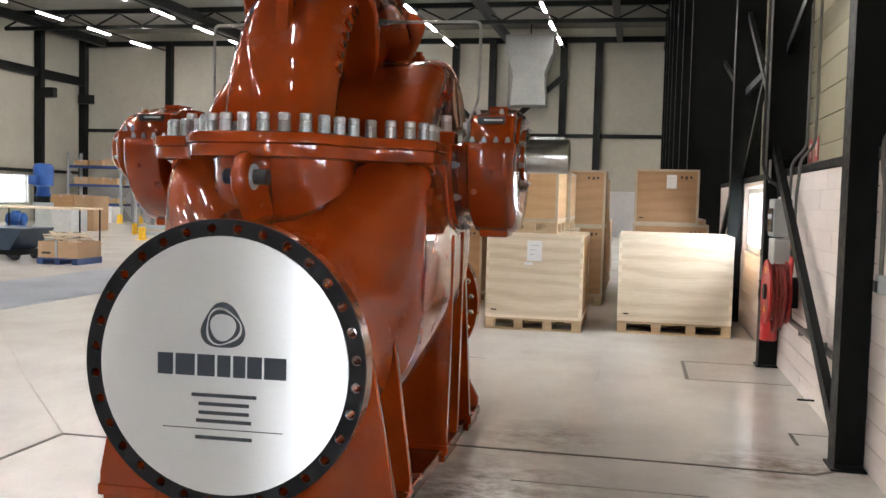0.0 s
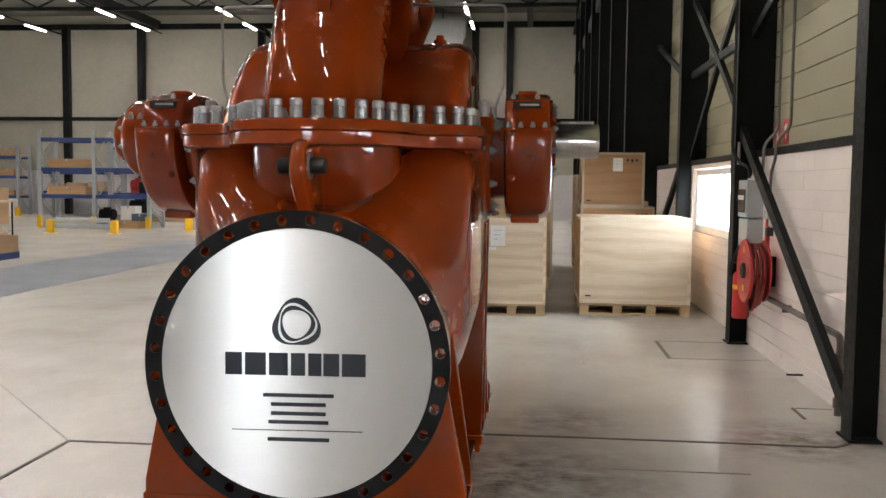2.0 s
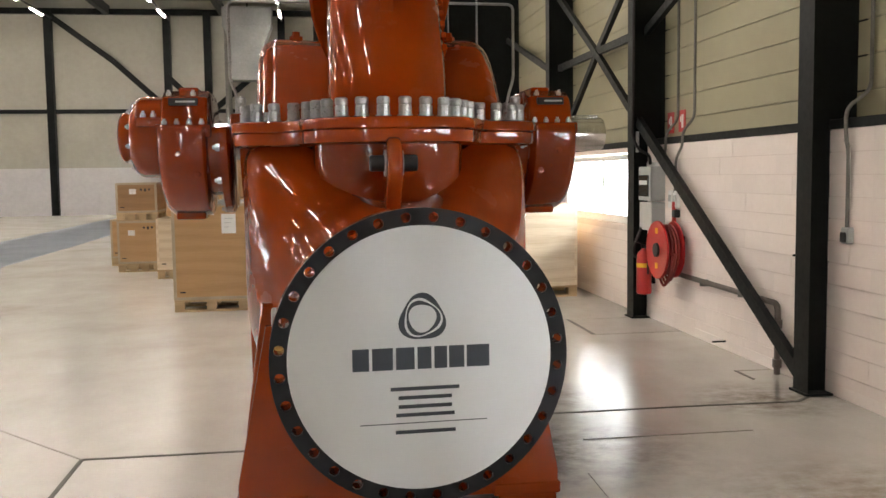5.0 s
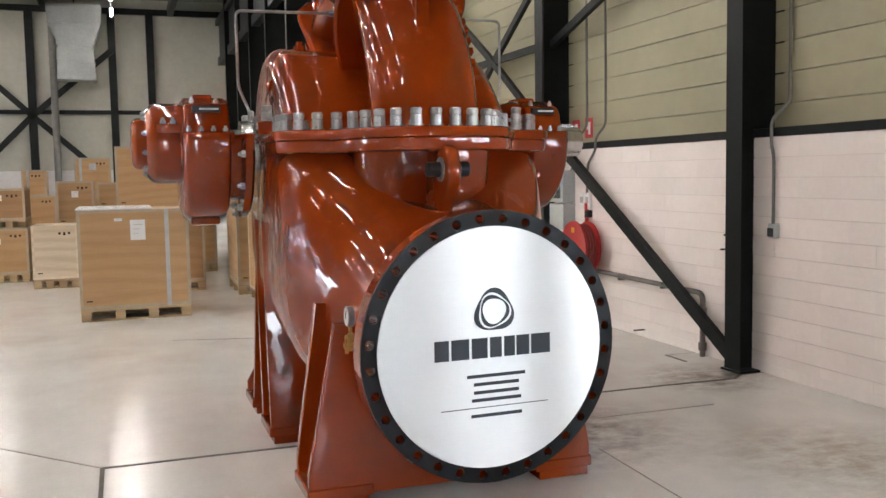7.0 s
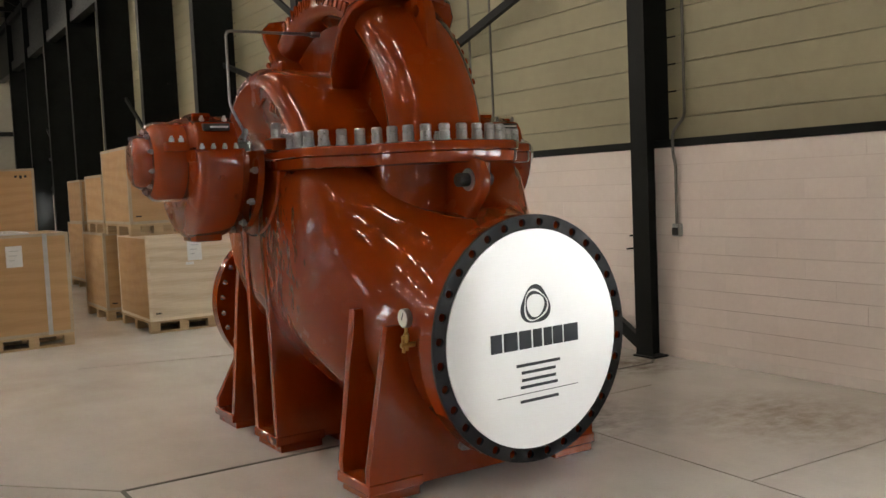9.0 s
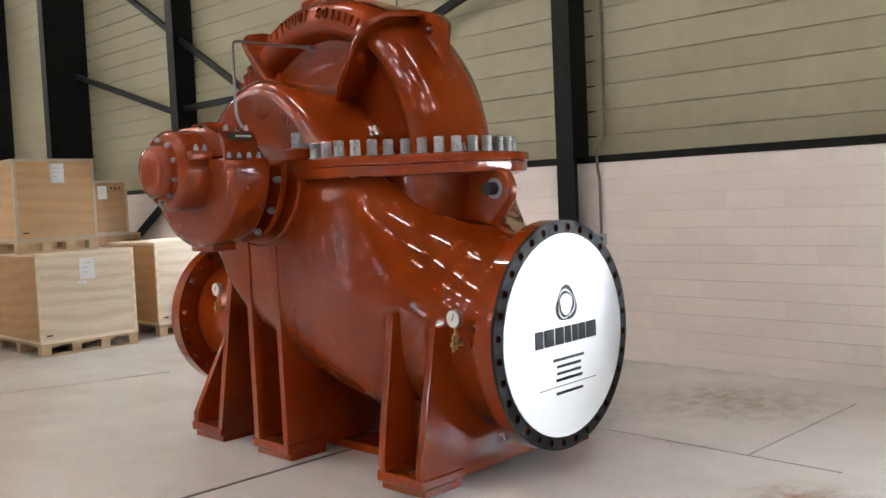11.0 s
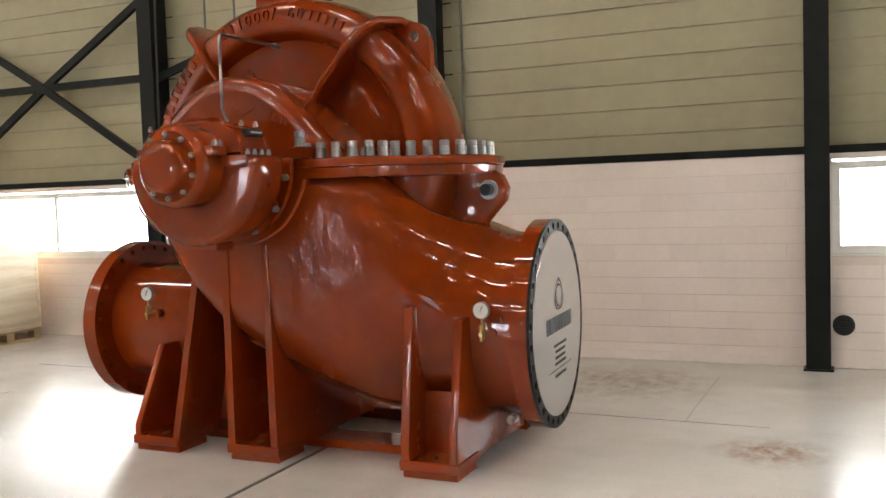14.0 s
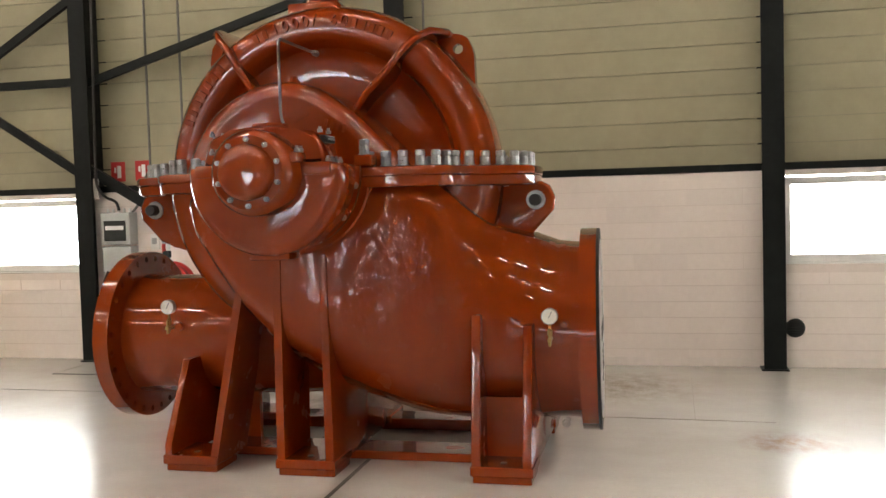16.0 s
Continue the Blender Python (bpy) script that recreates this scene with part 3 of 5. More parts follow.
# strip lamps in rows along the hall
lamp = thing("strip_lamp", "slim glowing white strip lamp under the roof", "lamp", (-3.15, -13.0, 7.4), "rows of strip lamps")
part("housing", box(-0.045, 0.045, -0.74, 0.74, 0.0, 0.05, 0.005), WHITE, lamp)
part("diffuser", box(-0.04, 0.04, -0.72, 0.72, -0.03, -0.004, 0.005), LAMP, lamp, "glowing diffuser")
first = True
for x in (-3.15, -7.4, -11.7, -16.05, -20.35):
    setting("lamp_rail", box(x - 0.03, x + 0.03, FY + 1, 37.0, 7.455, 7.50), STEEL_DARK, "dark carrier rail of the strip lamps", "rail")
    for k in range(17):
        y = -13.0 + 3.0 * k
        if x > -4 and 12 < y < 19:
            continue
        if (y < -5 and k) or (x < -13 and y < 7) or (x < -8 and y < 7 and k % 2):
            continue
        if first:
            first = False
            continue
        copy_thing(lamp, pose(x, y, 7.4))

# floor lane and joints
setting("floor_lane", box(-9.25, -7.15, 9.0, BY - 0.1, -0.01, 0.004), LANE, "grey-blue painted walking lane on the floor", "lane")
def joint(name, pts, w=0.022):
    faint = w < 0.0135
    bm = bmesh.new()
    for (x0, y0), (x1, y1) in zip(pts, pts[1:]):
        bar((x0, y0, 0.0), (x1, y1, 0.0), w, 0.008, bm)
    return setting(name, bm, SEAM if faint else SEALANT, "dark sealed joint between floor slabs", "joint")


joint("floor_joint", [(-1.9, 5.21), (-0.9, 5.205), (0.3, 5.21), (0.92, 5.20), (1.05, 5.30)])
joint("floor_joint", [(-3.235, -12.0), (-3.235, 4.765), (-1.6, 4.765)])
joint("floor_joint", [(-3.235, 4.765), (-4.6, 6.25), (-5.6, 7.4)], 0.010)
joint("floor_joint", [(-0.62, 4.645), (0.35, 4.65)], 0.008)
joint("floor_joint", [(-0.755, 4.1), (-0.78, 3.28), (-0.81, 2.38)], 0.004)
joint("floor_joint", [(-0.79, 2.885), (0.66, 2.86)], 0.004)
joint("floor_joint", [(-2.7, 8.48), (-1.3, 8.09)], 0.006)
joint("floor_joint", [(0.94, 6.10), (0.94, 5.82)], 0.02)
joint("floor_joint", [(0.94, 6.10), (1.2, 6.09)], 0.008)
joint("floor_joint", [(-0.3, 8.9), (-0.32, 7.4)], 0.008)
joint("floor_hatch", [(0.40, 8.60), (0.40, 7.74)], 0.03)
joint("floor_hatch", [(0.40, 8.60), (1.02, 8.60)], 0.010)
joint("floor_hatch", [(0.38, 7.74), (1.21, 7.745)], 0.010)

# ---- pump ----
XC, YC, ZC = -1.68, 5.01, 1.65       # middle of the casing on the shaft axis
FXC, FZC = -1.63, 0.727              # middle of the big flange
pump = thing("pump", "large gloss red-orange split-case centrifugal pump on the floor", "pump", (0, 0, 0))

# upper volute: a thick wheel-shaped shell cut at the split
def half_wheel(profile, a0, a1, n=56):
    rows = []
    for k in range(n + 1):
        a = a0 + (a1 - a0) * k / n
        rows.append([(XC + x, YC + r * math.cos(a), ZC + r * math.sin(a)) for x, r in profile])
    return rings(rows, False, False)


vol = [(-0.10, 0.28), (-0.105, 0.60), (-0.115, 0.70), (-0.15, 0.765), (-0.215, 0.795), (-0.247, 0.815), (-0.262, 0.845), (-0.266, 0.885), (-0.258, 0.925), (-0.238, 0.96), (-0.205, 0.988), (-0.16, 1.006), (-0.10, 1.017), (-0.05, 1.02)]
vol = vol + [(0, 1.022)] + [(-x, r) for x, r in reversed(vol)]
upper = part("upper_casing", half_wheel(vol, 0.0, math.pi), ENAMEL, pump)

# inlet domes either side of the volute
dome_side = [(4.36, 1.66), (4.52, 1.80), (4.66, 1.945), (4.78, 2.045), (4.90, 2.125), (5.02, 2.165), (5.13, 2.18), (5.25, 2.168), (5.36, 2.13), (5.46, 2.075), (5.56, 1.99), (5.64, 1.88), (5.70, 1.76), (5.73, 1.66)]
def finer(pts, steps=4, closed=False):
    """More points along a smooth line through the given ones."""
    n, out = len(pts), []
    for i in range(n if closed else n - 1):
        p = [Vector(pts[j % n] if closed else pts[min(max(j, 0), n - 1)]) for j in (i - 1, i, i + 1, i + 2)]
        for k in range(steps):
            u = k / steps
            q = 0.5 * (2 * p[1] + (p[2] - p[0]) * u + (2 * p[0] - 5 * p[1] + 4 * p[2] - p[3]) * u * u + (3 * p[1] - p[0] - 3 * p[2] + p[3]) * u ** 3)
            out.append(tuple(q))
    return out if closed else out + [tuple(pts[-1])]


dome_side = finer(dome_side, 3)
for s in (-1, 1):
    rows = []
    for dx, k in [(0.08, 0.985), (0.30, 0.985), (0.42, 1.0)] + [(0.515 + 0.10 * math.sin(radians(u)), 1.0 - 0.19 * (1 - math.cos(radians(u)))) for u in range(0, 91, 10)] + [(0.610, 0.79), (0.608, 0.4)]:
        rows.append([(XC + s * dx, 5.07 + (y - 5.07) * k, 1.66 + (z - 1.66) * k) for y, z in dome_side])
    d = part("inlet_dome", rings(rows, False, True), ENAMEL, pump)
    part("vent_plug", turned([(0, 0.035), (0.03, 0.035), (0.032, 0.022), (0.055, 0.02)], (XC + s * 0.42, 5.1, 2.165), "z", 6), ENAMEL, d)
    # cast arrow and cast marks on the outer face
    fx = XC + s * 0.610
    part("cast_arrow", bar((fx, 5.10, 1.985), (fx, 5.03, 1.945), 0.012, 0.014), ENAMEL, d)
    part("cast_arrow", bar((fx, 5.03, 1.945), (fx, 4.95, 1.985), 0.012, 0.014), ENAMEL, d)
    for k in range(4):
        y, z = 4.86 - 0.035 * k, 1.935 - 0.012 * k
        part("cast_mark", bar((fx, y, z), (fx, y - 0.018, z - 0.006), 0.010, 0.045), ENAMEL, d, "" if k else "raised cast marks too worn to read")

# lifting straps over the volute, each with a lug plate
def strap(path, widths, lug, hole):
    rows = []
    t = 0.02
    n = len(path)
    for i, ((y, z), w) in enumerate(zip(path, widths)):
        a, b = path[max(i - 1, 0)], path[min(i + 1, n - 1)]
        d = Vector((b[0] - a[0], b[1] - a[1])).normalized()
        nx, nz = -d.y * t, d.x * t
        rows.append([(XC - w, y - nx, z - nz), (XC - w * 0.5, y - nx, z - nz), (XC + w * 0.5, y - nx, z - nz), (XC + w, y - nx, z - nz),
                     (XC + w, y + nx, z + nz), (XC + w * 0.5, y + nx, z + nz), (XC - w * 0.5, y + nx, z + nz), (XC - w, y + nx, z + nz)])
    o = part("lifting_rib", rings(rows), ENAMEL, pump)
    m = o.modifiers.new("round", "BEVEL")
    m.width, m.segments, m.limit_method, m.angle_limit = 0.015, 2, "ANGLE", radians(50)
    bm = bmesh.new()
    hy, hz = hole
    inner = [(hy + 0.03 * math.cos(2 * math.pi * k / 16), hz + 0.03 * math.sin(2 * math.pi * k / 16)) for k in range(16)]
    # lug plate with a true hole: each hole point joined to the outline met by the same direction
    outer = []
    for y, z in inner:
        d = Vector((y - hy, z - hz)).normalized()
        best = None
        for (ay, az), (by, bz) in zip(lug, lug[1:] + lug[:1]):
            e = Vector((by - ay, bz - az))
            den = d.x * e.y - d.y * e.x
            if abs(den) < 1e-9:
                continue
            u = ((ay - hy) * e.y - (az - hz) * e.x) / den
            v = ((ay - hy) * d.y - (az - hz) * d.x) / den
            if u > 0 and -1e-6 <= v <= 1 + 1e-6 and (best is None or u > best):
                best = u
        outer.append((hy + d.x * best, hz + d.y * best))
    lay = []
    for x in (XC - 0.03, XC + 0.03):
        lay.append(([bm.verts.new((x, *p)) for p in outer], [bm.verts.new((x, *p)) for p in inner]))
    for o_, i_ in lay:
        for k in range(16):
            j = (k + 1) % 16
            bm.faces.new((o_[k], o_[j], i_[j], i_[k]))
    for w in (0, 1):
        for k in range(16):
            j = (k + 1) % 16
            bm.faces.new((lay[0][w][k], lay[0][w][j], lay[1][w][j], lay[1][w][k]))
    part("lug_plate", bm, ENAMEL, o)


strap([(4.83, 2.00), (4.72, 2.12), (4.60, 2.22), (4.50, 2.33), (4.42, 2.41), (4.34, 2.46), (4.26, 2.47)], [0.24, 0.30, 0.335, 0.35, 0.33, 0.26, 0.10],
      [(4.46, 2.30), (4.40, 2.43), (4.26, 2.475), (4.175, 2.45), (4.135, 2.36), (4.13, 2.12), (4.22, 2.10)], (4.23, 2.38))
strap([(5.40, 2.10), (5.46, 2.22), (5.52, 2.34), (5.56, 2.42), (5.61, 2.48), (5.66, 2.53), (5.71, 2.565)], [0.24, 0.28, 0.32, 0.34, 0.33, 0.27, 0.10],
      [(5.52, 2.36), (5.60, 2.50), (5.70, 2.56), (5.79, 2.50), (5.81, 2.40), (5.80, 2.18), (5.70, 2.16)], (5.70, 2.44))
boss = part("top_boss", box(XC - 0.13, XC + 0.13, 4.93, 5.25, 2.56, 2.70, 0.02, seg=2), ENAMEL, pump)
part("top_outlet", turned([(0, 0.10), (0.09, 0.10), (0.10, 0.115), (0.16, 0.115), (0.17, 0.10)], (XC, 5.07, 2.66), "z", 28), ENAMEL, boss)

# raised cast lettering round the cheek; the maker's name stays plain blocks
for s in (-1, 1):
    def on_cheek(a, r=0.905):
        return XC + s * 0.262, YC + r * math.cos(a), ZC + r * math.sin(a)
    for ch, deg in (("1", 101.5), ("0", 97.5), ("0", 93.5), ("0", 89.5), ("/", 86.0), ("6", 78.5), ("0", 74.5)):
        cu = bpy.data.curves.new("cast_digit", "FONT")
        cu.body, cu.size, cu.extrude, cu.align_x, cu.align_y = ch, 0.098, 0.012, "CENTER", "CENTER"
        tmp = bpy.data.objects.new("tmp", cu)
        me = bpy.data.meshes.new_from_object(tmp)
        bpy.data.objects.remove(tmp)
        me.materials.append(ENAMEL)
        a = radians(175 - deg if s < 0 else deg + 5)
        x, y, z = on_cheek(a)
        up = Vector((0, math.cos(a), math.sin(a)))
        out = Vector((s, 0, 0))
        side = up.cross(out)
        m = Matrix((side, up, out)).transposed().to_4x4()
        part("cast_digit", me, ENAMEL, upper, at=Matrix.Translation((x, y, z)) @ m)
    for deg in (152, 148, 144, 140, 136, 132, 128, 110, 106, 70.5, 67, 63.5, 60, 56.5):
        a = radians(175 - deg if s < 0 else deg + 5)
        x, y, z = on_cheek(a)
        up = Vector((0, math.cos(a), math.sin(a)))
        out = Vector((s, 0, 0))
        m = Matrix((up.cross(out), up, out)).transposed().to_4x4()
        part("cast_block", box(-0.016, 0.016, -0.03, 0.03, -0.012, 0.012, 0.003), ENAMEL, upper, at=Matrix.Translation((x, y, z)) @ m)

# split flanges
def flange_outline(grow=0.0):
    q = [(0.0, 1.25), (0.18, 1.235), (0.30, 1.18), (0.37, 1.08), (0.41, 0.98), (0.47, 0.90), (0.56, 0.87), (0.64, 0.845), (0.70, 0.78), (0.715, 0.68), (0.715, 0.30)]
    q = [(x + grow * (1 if x > 0.05 else 0), y + grow) for x, y in q]
    right = [(x, -y) for x, y in q] + [(x, y) for x, y in reversed(q)]
    loop = right + [(-x, y) for x, y in reversed(right) if x > 0.01]
    return [(XC + x, YC + y) for x, y in loop]


def slab(levels):
    return rings([[(x, y, z) for x, y in finer(flange_outline(g), 4, True)] for z, g in levels])


part("upper_flange", slab([(1.632, -0.004), (1.636, 0), (1.668, 0.001), (1.677, -0.003), (1.682, -0.012)]), ENAMEL, pump)
part("lower_flange", slab([(1.570, -0.026), (1.576, -0.012), (1.590, -0.008), (1.626, -0.007), (1.631, -0.011)]), ENAMEL, pump)

# cap nuts along the flange
nut = mesh_of(turned([(0, 0.034), (0.006, 0.034), (0.0065, 0.0275), (0.046, 0.0275), (0.048, 0.024), (0.053, 0.024), (0.055, 0.0275), (0.076, 0.0275), (0.083, 0.021)], (0, 0, 0), "z", 12), ZINC, 30)
plug = mesh_of(turned([(0, 0.020), (0.03, 0.020), (0.034, 0.014), (0.05, 0.013)], (0, 0, 0), "z", 6), ZINC, 30)
line = flange_outline(-0.062)
loop = [Vector((*p, 0)) for p in line + line[:1]]
seg_len = [(b - a).length for a, b in zip(loop, loop[1:])]
total = sum(seg_len)
count = 68
for k in range(count):
    d = total * (k + 0.5) / count
    i = 0
    while d > seg_len[i]:
        d -= seg_len[i]
        i += 1
    p = loop[i].lerp(loop[i + 1], d / seg_len[i])
    if abs(p.y - YC) < 0.33:
        continue
    part("cap_nut", nut, ZINC, upper, at=(p.x, p.y, 1.682))
    if k % 7 == 3:
        q = p.lerp(Vector((XC, YC, 0)), 0.07)
        part("jack_screw", plug, ZINC, upper, at=(q.x, q.y, 1.682))
for s in (-1, 1):
    for dy in (-0.40, 0.40):
        st = part("gland_pad", box(XC + s * 0.68 - 0.06, XC + s * 0.68 + 0.06, YC + dy - 0.05, YC + dy + 0.05, 1.682, 1.745, 0.008), ENAMEL, pump)
        part("cap_nut", nut, ZINC, st, at=(XC + s * 0.69, YC + dy, 1.745))

# lower casing
def power(v, e):
    return math.copysign(abs(v) ** e, v)


sections = [(3.50, FXC, 0.505, 0.222, 1.232, 1.0, 1.0, 0.0), (3.66, FXC, 0.503, 0.214, 1.245, 1.0, 1.0, 0.0), (3.80, FXC, 0.507, 0.205, 1.295, 1.0, 0.92, 0.0), (3.92, -1.64, 0.530, 0.203, 1.360, 0.98, 0.78, 0.04), (4.03, -1.65, 0.565, 0.205, 1.420, 0.96, 0.64, 0.12),
            (4.12, -1.66, 0.605, 0.210, 1.485, 0.94, 0.48, 0.18), (4.19, -1.665, 0.630, 0.216, 1.545, 0.93, 0.34, 0.22), (4.25, -1.67, 0.650, 0.222, 1.594, 0.92, 0.22, 0.24), (4.34, -1.68, 0.668, 0.232, 1.600, 0.90, 0.16, 0.28), (4.50, -1.68, 0.682, 0.268, 1.600, 0.88, 0.14, 0.28), (4.70, -1.68, 0.69, 0.335, 1.600, 0.86, 0.16, 0.2),
            (4.90, -1.68, 0.69, 0.405, 1.60, 0.86, 0.15, 0.16), (5.06, -1.68, 0.69, 0.50, 1.60, 0.86, 0.15, 0.16), (5.20, -1.68, 0.69, 0.61, 1.60, 0.86, 0.15, 0.16), (5.36, -1.68, 0.685, 0.78, 1.60, 0.86, 0.18, 0.16), (5.52, -1.68, 0.66, 0.98, 1.60, 0.86, 0.44, 0.16), (5.66, -1.68, 0.60, 1.20, 1.60, 0.88, 0.6, 0.1), (5.74, -1.68, 0.50, 1.40, 1.60, 0.9, 0.8, 0.0)]
rows = []
for y, xc, hw, lo, hi, eb, et, dip in sections:
    row = []
    for k in range(72):
        a = 2 * math.pi * k / 72
        e = et if math.sin(a) > 0 else eb
        zm = 0.727 + (0.25 if y > 4.6 else max(0, (y - 3.9) * 0.36))
        zm = max(zm, lo + 0.3) if lo < 1.1 else (hi + lo) / 2
        dx = hw * power(math.cos(a), e)
        dz = (hi - zm if math.sin(a) > 0 else zm - lo) * power(math.sin(a), e)
        z = zm + dz
        if dz > 0:
            z -= dip * (dz / (hi - zm)) * math.exp(-(dx / 0.25) ** 2)
        row.append((xc + dx, y, z))
    rows.append(row)
lower = part("lower_casing", rings(rows), ENAMEL, pump)
bowl = [(-0.26, 0.40), (-0.33, 0.70), (-0.345, 0.82), (-0.335, 0.88), (-0.305, 0.94), (-0.255, 0.985), (-0.19, 1.015), (-0.10, 1.035), (0, 1.04)]
bowl = bowl + [(-x, r) for x, r in reversed(bowl[:-1])]
part("lower_volute", half_wheel(bowl, -math.pi, 0.0), ENAMEL, pump)

# outlet pipe and its flange
rows = []
for y, r, zc in ((6.34, 0.385, 0.69), (6.24, 0.375, 0.69), (5.9, 0.372, 0.695), (5.5, 0.375, 0.69), (5.1, 0.37, 0.70), (4.8, 0.36, 0.72)):
    rows.append([(FXC + r * math.cos(2 * math.pi * k / 40), y, zc + r * math.sin(2 * math.pi * k / 40)) for k in range(40)])
part("outlet_pipe", rings(rows), ENAMEL, pump)
of = part("outlet_flange", holed_ring(28, 0.37, 0.53, 0.488, 0.019, 6.33, 6.43, FXC, 0.685), ENAMEL, pump)
part("blank_plate", turned([(0, 0.47), (0.015, 0.47)], (FXC, 6.431, 0.685), "y", 40), BLACK_PAINT, of)

# inlet flange, black ring and printed steel cover
part("inlet_flange", holed_ring(32, 0.46, 0.584, 0.5485, 0.0205, 3.447, 3.537, FXC, FZC), ENAMEL, pump)
ringp = part("flange_ring", holed_ring(32, 0.46, 0.584, 0.5485, 0.0205, 3.431, 3.447, FXC, FZC), BLACK_PAINT, pump, "black painted bolted ring")
cover = part("steel_cover", turned([(-0.0045, 0.5155), (0, 0.517)], (0, 0, 0), "y", 96), COVER, pump, "round brushed stainless steel cover plate", at=(FXC, 3.430, FZC))
def printed(name, bm, label=""):
    return part(name, bm, INK, cover, label)


def block(x0, x1, z0, z1):
    return box(x0, x1, -0.0075, -0.0046, z0, z1)


def three_lobe(r, w, turn, n=60):
    """A rounded triangle outline."""
    out = []
    for k in range(n):
        a = 2 * math.pi * k / n
        rr = r * (1 + w * math.cos(3 * (a - turn)))
        out.append((rr * math.cos(a), rr * math.sin(a)))
    return out


def flat_ring(outer, inner, cx, cz):
    bm = bmesh.new()
    ov = [bm.verts.new((cx + x, -0.0065, cz + z)) for x, z in outer]
    iv = [bm.verts.new((cx + x, -0.0065, cz + z)) for x, z in inner]
    n = len(ov)
    for k in range(n):
        bm.faces.new((ov[k], ov[(k + 1) % n], iv[(k + 1) % n], iv[k]))
    return bm


up_ = math.pi / 2
printed("emblem", flat_ring(three_lobe(0.090, 0.10, up_), three_lobe(0.074, 0.09, up_ + 0.35), 0.003, 0.158), "dark three-lobed ring emblem")
printed("emblem", flat_ring(three_lobe(0.0665, 0.08, up_ + 0.5), three_lobe(0.054, 0.05, up_ + 0.9), 0.003, 0.158))
for k, (x0, x1) in enumerate(((-0.290, -0.222), (-0.214, -0.130), (-0.122, -0.046), (-0.038, 0.020), (0.028, 0.082), (0.086, 0.150), (0.156, 0.250), )):
    printed("word_block", block(x0 + 0.02, x1 + 0.02 - 0.004, -0.040, 0.046))
for z, w in ((-0.115, 0.135), (-0.150, 0.105), (-0.185, 0.105), (-0.218, 0.115), (-0.285, 0.118)):
    printed("text_bar", block(0.01 - w, 0.01 + w, z - 0.008, z + 0.006))
printed("rule", block(-0.245, 0.255, -0.2525, -0.2495))

# the inlet face stands a little askew to the casing
SKEW = Matrix.Translation((FXC + 0.006, 3.452, FZC)) @ Matrix.Rotation(radians(2.3), 4, "Z") @ Matrix.Translation((-FXC, -3.447, -FZC))
for o in (bpy.data.objects["inlet_flange"], ringp, cover):
    o.matrix_basis = SKEW @ o.matrix_basis

# lifting eyes at both ends of the casing
for s in (-1, 1):
    ey, ez = YC + s * 1.22, 1.485
    out = [(ey - s * 0.45, 1.52), (ey - s * 0.12, 1.575), (ey - s * 0.03, ez + 0.108), (ey + s * 0.03, ez + 0.108), (ey + s * 0.08, ez + 0.08), (ey + s * 0.112, ez + 0.01), (ey + s * 0.10, ez - 0.06), (ey - s * 0.03, 1.285), (ey - s * 0.12, 1.25), (ey - s * 0.45, 1.15)]
    e = part("lifting_eye", prism(out, -1.69 - 0.032, -1.69 + 0.032, "x", 0.02, seg=3), ENAMEL, pump)
    part("washer", turned([(-0.04, 0.052), (-0.036, 0.056), (0.036, 0.056), (0.04, 0.052)], (-1.69, ey, ez), "x", 28), ZINC, e, "bare steel bush")
    part("pin", turned([(-0.10, 0.030), (-0.095, 0.034), (0.095, 0.034), (0.10, 0.030)], (-1.69, ey, ez), "x", 20), RUBBER, e, "black rubber sleeve")

# bearing housings, the drive-end one a little closer in
HOUSE_X = {-1: -1.69, 1: -1.75}
HOUSE_PROFILE = [(0.74, 0.38), (0.755, 0.405), (0.79, 0.405), (0.80, 0.31), (0.855, 0.31), (0.862, 0.395), (0.872, 0.410), (0.89, 0.415), (1.045, 0.415), (1.068, 0.408), (1.086, 0.39), (1.096, 0.36), (1.098, 0.20)]


